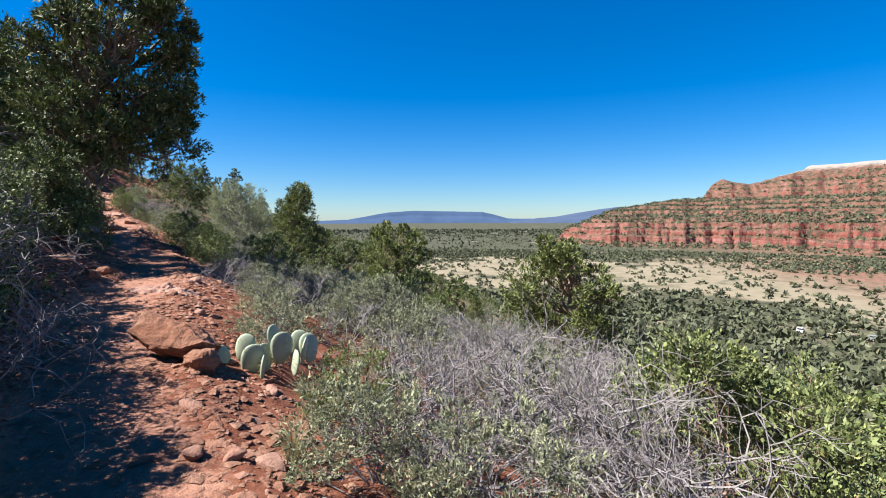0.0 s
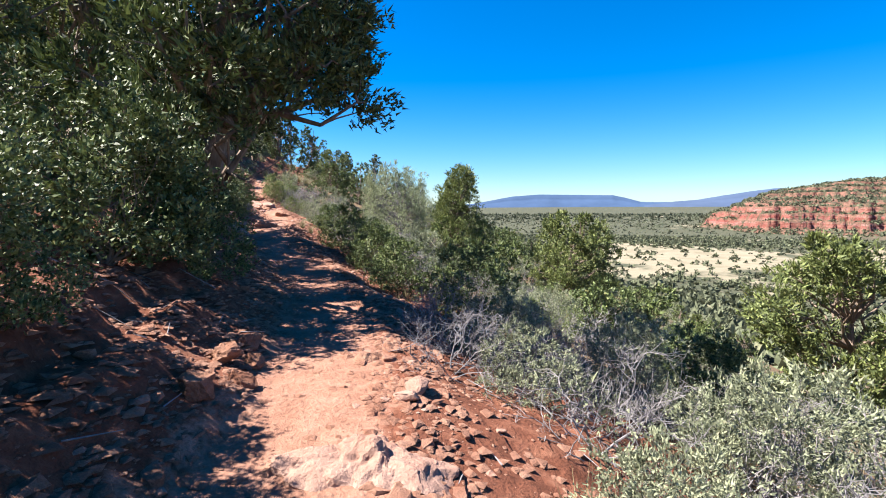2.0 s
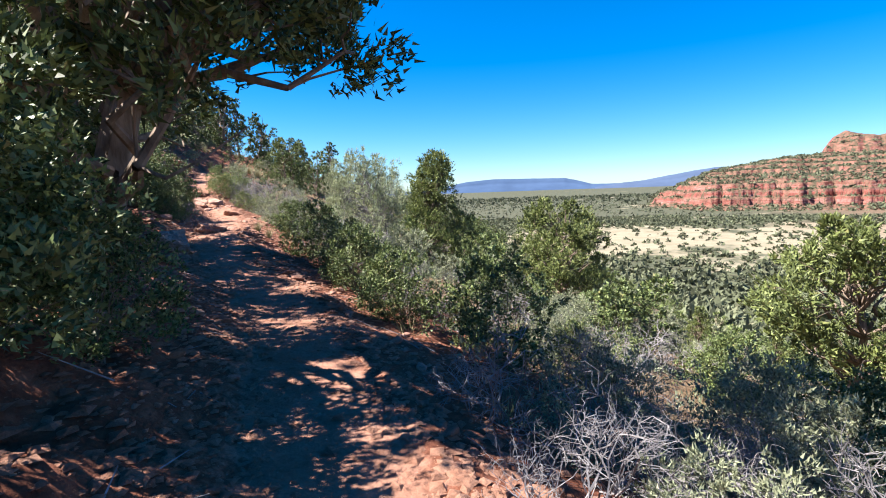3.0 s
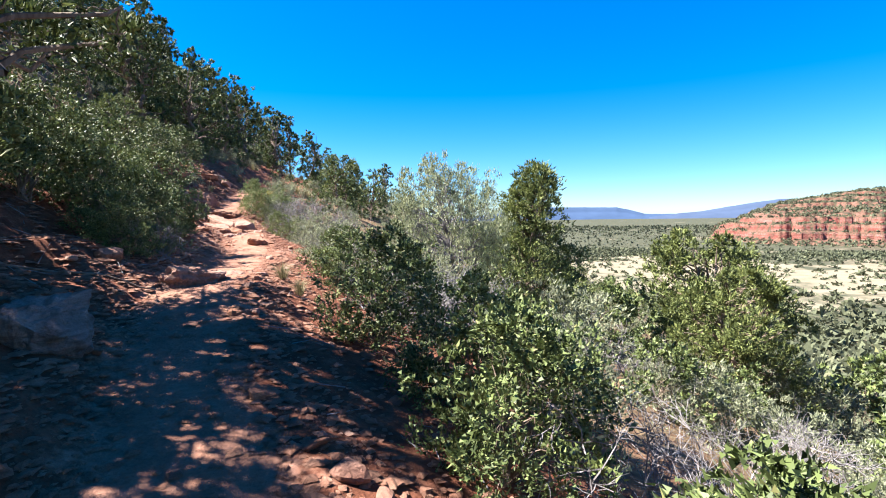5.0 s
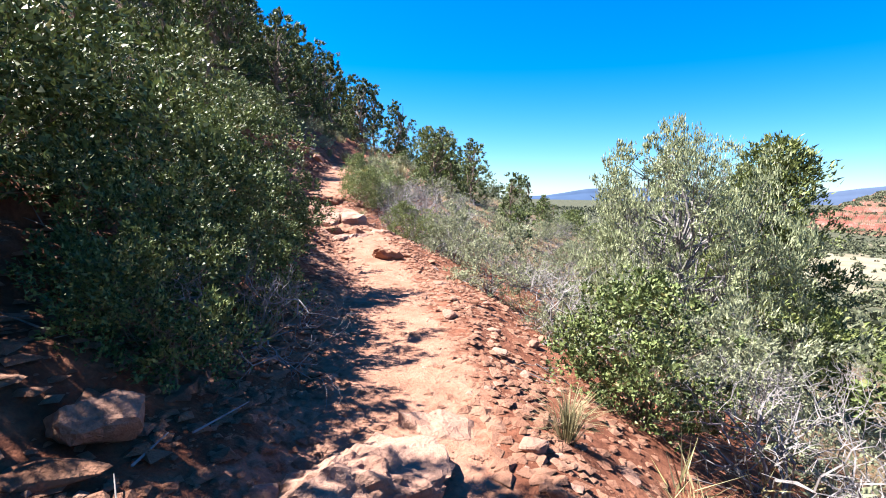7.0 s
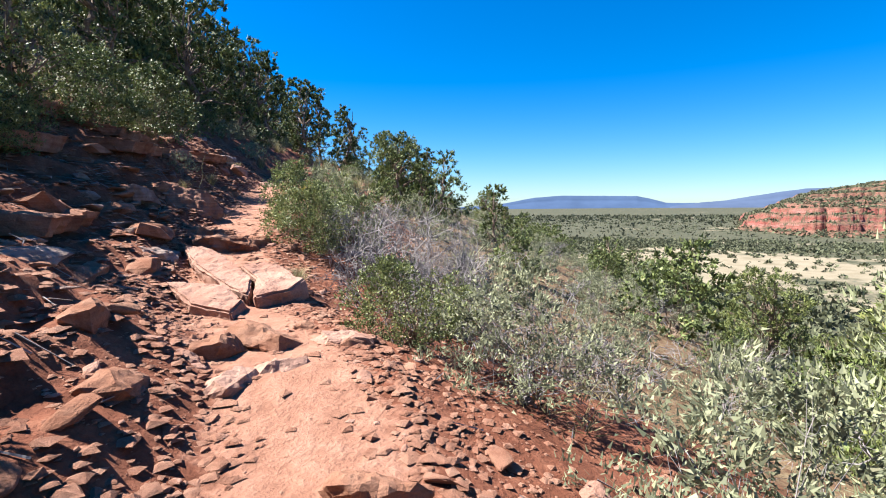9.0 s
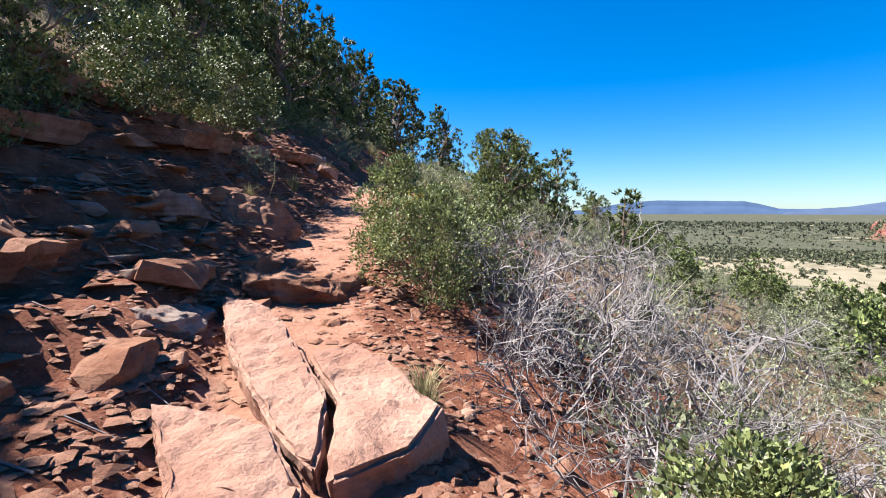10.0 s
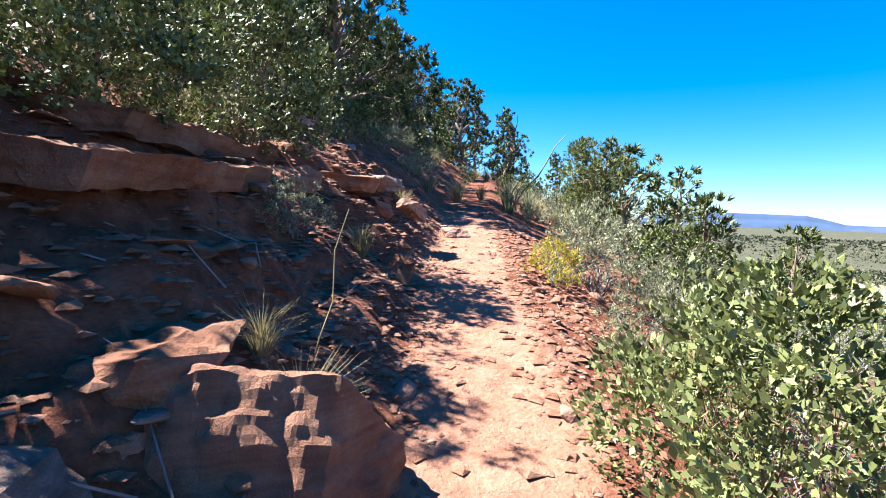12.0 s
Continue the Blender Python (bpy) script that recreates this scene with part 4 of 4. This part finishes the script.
boulder(1, 0.12, 4.25, -0.76, (0.66, 0.36, 0.30), -36, (10, 20), M_ROCK, "wedge of pink sandstone at the edge of the trail", 0.92, 0.035, 5)
boulder(2, 0.28, 3.95, -0.92, (0.25, 0.2, 0.2), 20)
boulder(3, 0.10, 7.0, -0.77, (0.85, 0.55, 0.3), -25, (5, 9), M_SLAB, "weathered banded sandstone slab set in the trail", 0.7, 0.06, 5)
boulder(4, 0.29, 8.45, -0.80, (0.26, 0.2, 0.16), 30)
for k, (x, y, t, s) in enumerate(((-0.52, 8.0, -0.70, 0.22), (-0.62, 8.3, -0.62, 0.2), (-0.48, 8.42, -0.74, 0.17), (-0.7, 7.7, -0.60, 0.24), (-0.55, 8.75, -0.68, 0.2))):
    boulder(10 + k, x, y, t, (s, s * 0.8, s * 0.6), 40 * k, (10, 0), label="small dark red rock in the trail bank")
boulder(20, -1.42, 15.55, -0.05, (0.66, 0.5, 0.46), 20, (6, -14), M_GREY, "pale lichened boulder on the uphill bank", 0.6, 0.05, 5)
boulder(21, -1.05, 16.5, -0.42, (0.5, 0.4, 0.35), 60, (0, 10))
boulder(22, -1.05, 17.75, -0.10, (0.78, 0.52, 0.34), 35, (-6, 6), M_SLAB, "flat knobbly sandstone block across the trail", 0.6, 0.08, 5)
boulder(23, -0.66, 18.2, -0.20, (0.42, 0.3, 0.22), -15, (4, 8), M_SLAB, "square sandstone slab at the edge of the trail")
boulder(24, -0.42, 16.55, -0.36, (0.3, 0.26, 0.4), 15, (4, 10))
boulder(25, -0.2, 16.85, -0.38, (0.34, 0.22, 0.42), 50, (-8, 6))
boulder(26, -0.52, 17.25, -0.36, (0.24, 0.2, 0.24), 80)
boulder(27, -1.74, 17.75, 0.13, (0.26, 0.2, 0.16), 10, (6, 4), M_SLAB, "pale flat stone on the bank")
boulder(28, -0.3, 20.85, -0.30, (0.5, 0.24, 0.26), 70, (10, 0))
boulder(29, -0.08, 20.5, -0.52, (0.34, 0.26, 0.3), 20)
boulder(30, -0.35, 19.3, -0.36, (0.3, 0.2, 0.2), 60)
boulder(33, -0.75, 22.7, 0.02, (0.42, 0.26, 0.22), 10, (0, 8), M_ROCK)
for k, (x, y, t, a, b) in enumerate(((-1.31, 24.3, 0.16, 0.55, 0.3), (-1.17, 23.85, 0.06, 0.36, 0.26), (-0.78, 24.3, 0.08, 0.5, 0.34), (-1.55, 24.15, 0.14, 0.4, 0.2), (-1.4, 23.75, 0.04, 0.4, 0.24), (-1.72, 23.95, 0.12, 0.3, 0.3), (-1.05, 24.62, 0.10, 0.2, 0.16), (-0.78, 23.8, 0.0, 0.18, 0.14))):
    boulder(40 + k, x, y, t + 0.07, (a, b, 0.24), 25 * k - 30, (4, 6), M_SLAB if k % 3 else M_ROCK, "broken sandstone block on the steep trail", 0.7)
boulder(53, -2.85, 26.75, 0.66, (1.0, 0.75, 0.5), 10, (4, -4), M_GREY, "undercut purple-grey boulder on the bank", 0.8, 0.05, 5)
boulder(54, -2.62, 26.2, 0.25, (0.3, 0.3, 0.4), 40)
boulder(55, -2.05, 27.55, 0.64, (0.95, 0.5, 0.32), 4, (4, 2), M_ROCK, "sandstone ledge forming a step in the trail", 0.8, 0.05, 5)
boulder(56, -1.5, 26.75, 0.36, (0.3, 0.24, 0.2), 30)
boulder(57, -2.85, 29.05, 1.24, (1.0, 1.0, 0.95), 8, (-16, 8), M_CHIP, "pitted red sandstone outcrop beside the trail", 0.9, 0.035, 5)
boulder(58, -3.2, 28.75, 1.18, (0.28, 0.22, 0.14), 30, (8, 0), M_SLAB, "pale loose stone on an outcrop")
boulder(59, -2.68, 33.0, 1.92, (0.5, 0.3, 0.2), 60, (0, 16), M_SLAB, "pale leaning stone on the bank")
boulder(60, -2.2, 34.0, 1.62, (0.4, 0.34, 0.26), 10, (4, 4), M_SLAB, "pale square stone on the trail")
for k, (x, y, t, a, b) in enumerate(((-2.45, 27.15, 0.52, 0.6, 0.4), (-1.75, 27.0, 0.42, 0.45, 0.3), (-2.3, 26.85, 0.46, 0.4, 0.3), (-2.75, 27.6, 0.72, 0.6, 0.4), (-2.5, 28.0, 0.74, 0.5, 0.35), (-3.1, 27.9, 0.86, 0.6, 0.4), (-2.95, 27.2, 0.66, 0.4, 0.35), (-2.2, 28.2, 0.70, 0.4, 0.22))):
    boulder(200 + k, x, y, t, (a, b, 0.24), 20 * k, (rk0.uniform(-6, 10), rk0.uniform(-8, 8)), M_ROCK, "broken block of dark red sandstone stepping up the trail", 0.8, 0.06)


def slab(outline, deep, seed, label):
    """A broken slab of one outline, lying on the slope of the trail, with rough sides and worn edges."""
    bm = bmesh.new()
    ring = [bm.verts.new((x, y, 0.325 + 0.19 * (y - 25.75))) for x, y in outline]
    top = bm.faces.new(ring)
    more = bmesh.ops.extrude_face_region(bm, geom=[top])["geom"]
    for v in more:
        if isinstance(v, bmesh.types.BMVert):
            v.co += Vector((0.03, 0.05, -deep))
    bmesh.ops.recalc_face_normals(bm, faces=bm.faces)
    bmesh.ops.bevel(bm, geom=bm.edges[:], offset=0.018, segments=2, affect="EDGES")
    bmesh.ops.triangulate(bm, faces=bm.faces)
    for k in range(4):
        bmesh.ops.subdivide_edges(bm, edges=[e for e in bm.edges if e.calc_length() > 0.3 / 1.7 ** k], cuts=1)
        bmesh.ops.triangulate(bm, faces=bm.faces)
    bm.normal_update()
    for v in bm.verts:
        p = v.co * 3.0 + Vector((seed * 5.3, 0, 0))
        v.co += v.normal * (0.028 * noise.fractal(p, 0.8, 2.0, 4) + 0.012 * noise.fractal(p * 5, 0.8, 2.0, 3))
    return tagged(bm_object("rock_slab", bm, M_SLAB), label, "rock", group="rocks along the trail")


slab([(-2.32, 25.82), (-1.95, 25.72), (-1.76, 25.58), (-1.55, 25.3), (-1.62, 25.0), (-1.95, 25.2)], 0.27, 1, "cracked pale sandstone slab across the trail")
slab([(-1.72, 26.22), (-1.5, 26.36), (-1.08, 25.72), (-1.2, 25.46), (-1.48, 25.3), (-1.52, 25.78)], 0.25, 2, "smooth pale sandstone slab across the trail")
slab([(-2.44, 27.05), (-2.03, 26.78), (-1.78, 26.26), (-1.56, 25.8), (-1.54, 25.36), (-1.74, 25.6), (-2.18, 26.35)], 0.3, 3, "long pale sandstone slab leaning up the trail")

# a root across the bank, and a dead flower stalk
def crooked_rod(name, points, r0, r1, mat, sides=6):
    """One closed rod through the points, thinner towards its end."""
    verts, faces = [], []
    for k, p in enumerate(points):
        rad = r0 + (r1 - r0) * k / (len(points) - 1)
        way = Vector(points[min(k + 1, len(points) - 1)]) - Vector(points[max(k - 1, 0)])
        turn = way.to_track_quat("Z", "Y")
        verts += [Vector(p) + turn @ Vector((rad * math.cos(2 * math.pi * j / sides), rad * math.sin(2 * math.pi * j / sides), 0)) for j in range(sides)]
        if k:
            a, b = (k - 1) * sides, k * sides
            faces += [(a + j, a + (j + 1) % sides, b + (j + 1) % sides, b + j) for j in range(sides)]
    faces += [tuple(range(sides))[::-1], tuple(range(len(verts) - sides, len(verts)))]
    return solid(name, verts, faces, mat, None, True)


rr0 = np.random.default_rng(77)
_, pts = wander(rr0, (-2.5, 16.9, 0), (-1.15, 17.3, 0), 0.022, 0.01, 9, 0.02)
tagged(crooked_rod("tree_root", [(q[0], q[1], gz(q[0], q[1]) + 0.015) for q in pts], 0.016, 0.007, M_BARK), "bare brown tree root crossing the bank", "root")
z0 = gz(-1.0, 38.7)
_, pts = wander(rr0, (-1.0, 38.7, z0 - 0.05), (0.15, 38.3, z0 + 1.7), 0.025, 0.008, 6, 0.012)
tagged(crooked_rod("yucca_stalk", pts, 0.025, 0.008, M_STRAW), "leaning straw-coloured dead yucca stalk", "stalk")
# a dry grass stalk that stands on the outcrop
z0 = gz(-2.75, 29.3)
_, pts = wander(rr0, (-2.75, 29.3, z0 - 0.05), (-2.62, 29.3, z0 + 0.75), 0.0035, 0.002, 5, 0.03)
tagged(crooked_rod("grass_stalk", pts, 0.0035, 0.002, M_STRAW, 4), "single tall dry grass stalk on an outcrop", "stalk")

# ledges of broken rock in the uphill bank
rk = random.Random(8)
for k in range(34):
    y = rk.uniform(22.5, 37)
    d = -rk.uniform(0.75, 3.6)
    x = float(trail_x(y)) + d
    w = rk.uniform(0.35, 1.0)
    boulder(100 + k, x, y, gz(x, y) + rk.uniform(0.04, 0.14), (w, w * rk.uniform(0.4, 0.7), rk.uniform(0.16, 0.3)), rk.uniform(60, 120), (rk.uniform(-6, 6), rk.uniform(-4, 10)), M_ROCK if k % 4 else M_GREY, "flat broken ledge of dark red sandstone in the bank", 0.85, 0.035, 3, "rock_ledge")

# broken flat pieces lying all over the uphill bank
PLATES = []
for k in range(8):
    bm = hull_rock(950 + k, (0.26, rk.uniform(0.14, 0.2), rk.uniform(0.05, 0.09)), 0.85, 12, 0.006)
    PLATES.append(tagged(bm_object("broken_stone", bm, M_ROCK if k % 4 else M_GREY), "flat broken piece of dark red sandstone on the bank", "stone", group="broken stones on the bank"))
plate_used = set()
for k in range(290):
    y = rk.uniform(15, 37) if k < 70 else rk.uniform(23, 35)
    d = -rk.uniform(0.8, 3.9)
    x = float(trail_x(y)) + d
    s = rk.uniform(0.35, 1.25) ** 1.1
    m = pose(x, y, gz(x, y) + 0.02 * s, rk.uniform(-10, 14), rk.uniform(-8, 14), rk.uniform(0, 360)) @ Matrix.Diagonal((s, s, s * rk.uniform(0.7, 1.5), 1))
    src = PLATES[k % 8]
    if src.name in plate_used:
        copy_thing_at(src, m)
    else:
        plate_used.add(src.name)
        src.matrix_basis = m


# strata that stand out of the bank
def strata(seed, x, y, length, deep, thick, turn, rise):
    r = random.Random(seed)
    bm = bmesh.new()
    n = 14
    front = [(-length / 2 + length * k / n, -deep * (0.35 + 0.3 * r.random())) for k in range(n + 1)]
    back = [(length / 2, deep), (-length / 2, deep)]
    ring = [bm.verts.new((px, py, thick / 2)) for px, py in front + back]
    top = bm.faces.new(ring)
    for v in bmesh.ops.extrude_face_region(bm, geom=[top])["geom"]:
        if isinstance(v, bmesh.types.BMVert):
            v.co += Vector((0, 0.1 * deep * r.random() + 0.05, -thick))
    bmesh.ops.recalc_face_normals(bm, faces=bm.faces)
    bmesh.ops.triangulate(bm, faces=bm.faces)
    for k in range(4):
        bmesh.ops.subdivide_edges(bm, edges=[e for e in bm.edges if e.calc_length() > 0.34 / 1.6 ** k], cuts=1)
        bmesh.ops.triangulate(bm, faces=bm.faces)
    bm.normal_update()
    for v in bm.verts:
        p = v.co * 3.5 + Vector((seed * 4.7, 0, 0))
        v.co += v.normal * (0.03 * noise.fractal(p, 0.8, 2.0, 4) + 0.014 * noise.fractal(Vector((p.x * 3, p.y * 3, p.z * 12)), 0.8, 2.0, 3))
    ob = bm_object("rock_ledge", bm, M_ROCK)
    ob.matrix_basis = pose(x, y, gz(x, y) + rise, 4, r.uniform(-5, 5), turn)
    return tagged(ob, "long overhanging ledge of dark red sandstone strata", "rock", group="rocks along the trail")


for k, (d, y, length, deep, thick, rise) in enumerate(((-1.75, 30.2, 1.9, 0.42, 0.17, 0.05), (-2.35, 28.6, 2.2, 0.4, 0.2, 0.04), (-2.2, 31.2, 2.0, 0.4, 0.16, 0.04), (-1.5, 26.2, 1.6, 0.4, 0.16, 0.03), (-2.1, 24.6, 1.8, 0.4, 0.16, 0.02), (-1.3, 33.6, 1.6, 0.36, 0.16, 0.03), (-2.9, 30.0, 2.4, 0.4, 0.18, 0.03), (-1.5, 21.6, 1.5, 0.34, 0.14, 0.02))):
    x = float(trail_x(y)) + d
    way = math.degrees(math.atan2(1, float(trail_x(y + 0.5) - trail_x(y - 0.5))))
    strata(k, x, y, length, deep, thick, way, rise)

# loose stones, and gravel too fine to pick apart
STONES = []
for k in range(8):
    bm = hull_rock(900 + k, (0.1, rk.uniform(0.06, 0.09), rk.uniform(0.035, 0.06)), 0.5, 12, 0.004)
    STONES.append(tagged(bm_object("stone", bm, M_CHIP if k % 3 else M_SLAB), "loose red stone lying beside the trail", "stone", group="loose stones"))
stone_used = set()
for k in range(280):
    y = rk.uniform(1.5, 36)
    d = rk.choice((-1, 1, 1)) * (0.36 + abs(rk.gauss(0, 0.5)))
    if d < -1.6:
        d = -1.0
    x = float(trail_x(y)) + d
    m = pose(x, y, gz(x, y) + 0.008, rk.uniform(-15, 15), rk.uniform(-15, 15), rk.uniform(0, 360)) @ Matrix.Diagonal((*[rk.uniform(0.5, 1.9) ** 1.2] * 3, 1))
    src = STONES[k % 8]
    if src.name in stone_used:
        copy_thing_at(src, m)
    else:
        stone_used.add(src.name)
        src.matrix_basis = m


def gravel(name, label, n, seed, small, large, spread, mat, bank=False):
    g = np.random.default_rng(seed)
    y = g.uniform(0.3, 37, n)
    d = g.normal(0, spread, n)
    d = np.where(np.abs(d) < 0.34, d + np.sign(d) * g.uniform(0.1, 0.6, n) * (g.uniform(0, 1, n) < 0.88), d)
    if bank:
        y, d = g.uniform(1.5, 37, n), -g.uniform(0.6, 4.2, n)
    x = trail_x(y) + d
    c = np.stack([x, y, ground_z(x, y)], -1)
    s = small + (large - small) * g.uniform(0, 1, n) ** 2.6
    base = np.array([(1, 0.6, 0.05), (-0.7, 1, 0.1), (-1, -0.7, 0.0), (0.8, -1, 0.05), (0.35, 0.3, 0.42), (-0.4, -0.25, 0.36)], float)
    ang = g.uniform(0, 6.283, n)
    pts = base[None] * g.uniform(0.5, 1.1, (n, 6, 1)) * s[:, None, None]
    rot = np.stack([pts[..., 0] * np.cos(ang)[:, None] - pts[..., 1] * np.sin(ang)[:, None], pts[..., 0] * np.sin(ang)[:, None] + pts[..., 1] * np.cos(ang)[:, None], pts[..., 2]], -1)
    v = c[:, None] + rot
    tri = [(0, 1, 4), (1, 5, 4), (1, 2, 5), (2, 3, 5), (3, 4, 5), (3, 0, 4)]
    co = np.stack([v[:, t] for t in tri], 1).reshape(-1, 3, 3)
    return tagged(polys(name, co, 3, mat), label, "gravel", kind="stuff")


gravel("gravel", "fine red gravel strewn along the trail edges", 42000, 3, 0.005, 0.055, 0.85, M_CHIP)
gravel("pale_gravel", "pale chips of sandstone among the gravel", 2500, 4, 0.006, 0.035, 0.7, M_SLAB)

gravel("bank_rubble", "broken dark red rubble covering the uphill bank", 24000, 6, 0.012, 0.075, 0.7, M_CHIP, True)

# dead twigs fallen on the banks
g = np.random.default_rng(9)
n = 900
ty = g.uniform(0.5, 36, n)
td = np.where(g.uniform(0, 1, n) < 0.6, -g.uniform(0.6, 3.0, n), g.uniform(0.7, 2.6, n))
tx = trail_x(ty) + td
ta = g.uniform(0, 6.283, n)
tl = g.uniform(0.06, 0.3, n)
p = np.stack([tx, ty, ground_z(tx, ty) + 0.012], -1)
qx, qy = tx + np.cos(ta) * tl, ty + np.sin(ta) * tl
q = np.stack([qx, qy, ground_z(qx, qy) + g.uniform(0.01, 0.06, n)], -1)
tagged(polys("twig_litter", tubes([(p[k], q[k], 0.005, 0.002) for k in range(n)], 3), 4, M_DEAD), "pale dead twigs fallen on the banks", "twigs", kind="stuff")


# ---- prickly pear ----
def cactus(x, y, pads):
    top = put(new("prickly_pear"), x, y, 0, 1.25)
    rc = random.Random(4)
    for k, (px, py, pz, turn, lean, h) in enumerate(pads):
        bm = bmesh.new()
        bmesh.ops.create_uvsphere(bm, u_segments=14, v_segments=9, radius=1)
        for v in bm.verts:
            w = 0.33 + 0.07 * v.co.z
            v.co = Vector((v.co.x * w * h, v.co.y * 0.085 * h, (v.co.z + 0.95) * h * 0.5))
            v.co.y += 0.02 * h * math.sin(v.co.x * 30)
        pad = bm_object("pad", bm, M_CACTUS, top, True)
        pad.matrix_basis = pose(px, py, pz, lean, rc.uniform(-14, 14), turn)
        sp = np.array([(rc.uniform(-0.3, 0.3) * h, rc.choice((-1, 1)) * 0.04 * h, rc.uniform(0.12, 0.85) * h) for _ in range(60)])
        out = np.array([(rc.gauss(0, 0.5), math.copysign(1, q[1]) * 1.2, rc.gauss(0, 0.5)) for q in sp])
        polys("spine_cover", leaves(np.random.default_rng(k), sp, out, 0.028, 0.0025, three=True), 3, M_STRAW, pad)
    return tagged(top, "pale green prickly pear cactus beside the trail", "cactus")


cactus(0.74, 4.28, [(-0.22, 0.05, 0.02, 20, -8, 0.20), (-0.08, -0.02, 0.0, -10, 6, 0.23), (0.04, 0.04, 0.0, 15, -4, 0.20), (0.13, 0.0, 0.05, -5, 4, 0.23), (0.12, 0.14, 0.12, 30, -10, 0.18), (-0.1, 0.16, 0.06, -30, -6, 0.20),
                   (0.28, 0.02, 0.02, 60, 10, 0.20), (0.36, 0.1, 0.0, 5, -12, 0.22), (-0.02, -0.12, -0.02, 70, 5, 0.18), (0.2, -0.1, -0.02, 100, 8, 0.18), (0.3, 0.2, 0.03, -20, -5, 0.2), (-0.3, 0.14, 0.0, 80, 0, 0.16)])


# ---- cars parked on the valley floor ----
def paint(name, col, rough, metal=0.0):
    m, nt, b = material(name, rough)
    n = noise_tex(nt, 3, 3)
    nt.links.new(ramp(nt, n, [(0.3, tuple(c * 0.9 for c in col)), (0.7, col)]), b.inputs["Base Color"])
    b.inputs["Metallic"].default_value = metal
    return m


M_WHITE, M_GLASS, M_TYRE, M_SILVER = paint("white_car_paint", (0.75, 0.75, 0.75), 0.3), paint("dark_car_glass", (0.03, 0.035, 0.04), 0.1), paint("tyre_rubber", (0.03, 0.03, 0.03), 0.8), paint("silver_car_paint", (0.45, 0.46, 0.48), 0.3, 0.6)


def loft(name, sections, mat, parent):
    """A body through cross-sections (x, half width, bottom, top)."""
    verts, faces = [], []
    for x, w, lo, hi in sections:
        verts += [(x, -w, lo), (x, w, lo), (x, w * 0.96, hi), (x, -w * 0.96, hi)]
    for k in range(len(sections) - 1):
        a, b = 4 * k, 4 * k + 4
        faces += [(a + j, a + (j + 1) % 4, b + (j + 1) % 4, b + j) for j in range(4)]
    e = 4 * len(sections) - 4
    faces += [(3, 2, 1, 0), (e, e + 1, e + 2, e + 3)]
    return solid(name, verts, faces, mat, parent)


def car(x, y, turn, mat, label):
    top = new("car")
    loft("body", [(-2.15, 0.72, 0.4, 0.75), (-2.0, 0.84, 0.25, 0.95), (-0.9, 0.88, 0.22, 1.0), (0.9, 0.88, 0.22, 0.98), (1.9, 0.82, 0.25, 0.82), (2.15, 0.7, 0.4, 0.65)], mat, top)
    loft("window_band", [(-1.75, 0.70, 0.95, 1.0), (-1.35, 0.74, 0.95, 1.40), (0.35, 0.74, 0.95, 1.40), (1.05, 0.72, 0.95, 1.0)], M_GLASS, top)
    loft("roof", [(-1.35, 0.70, 1.395, 1.44), (-0.5, 0.73, 1.395, 1.5), (0.35, 0.70, 1.395, 1.44)], mat, top)
    for wx in (-1.35, 1.35):
        for wy in (-0.82, 0.82):
            bm = bmesh.new()
            bmesh.ops.create_cone(bm, cap_ends=True, segments=16, radius1=0.32, radius2=0.32, depth=0.22)
            w = bm_object("wheel", bm, M_TYRE, top)
            w.matrix_basis = pose(wx, wy, 0.32, 90)
            bm = bmesh.new()
            bmesh.ops.create_cone(bm, cap_ends=True, segments=12, radius1=0.19, radius2=0.19, depth=0.235)
            bm_object("rim", bm, M_SILVER, w)
    put(top, x, y, turn)
    return tagged(top, label, "car", group="parked cars")


car(155.6, 68.4, 20, M_WHITE, "white car parked on the valley floor")
car(159.5, 59.5, -15, M_WHITE, "white car parked among the valley scrub")
car(163.0, 55.0, 70, M_SILVER, "silver car parked on the valley floor")

# plants that found no place
for ob in [o for kind in (JUNIPER, HILL, HILL_FAR, PINE, OAK, OAK_FAR, MANZ, SAGE, SAGE_FAR, RABBIT, DEAD, DEAD_FAR, GRASS, YUCCA) for o in kind if o.name not in used]:
    for o in (*ob.children_recursive, ob):
        bpy.data.objects.remove(o)
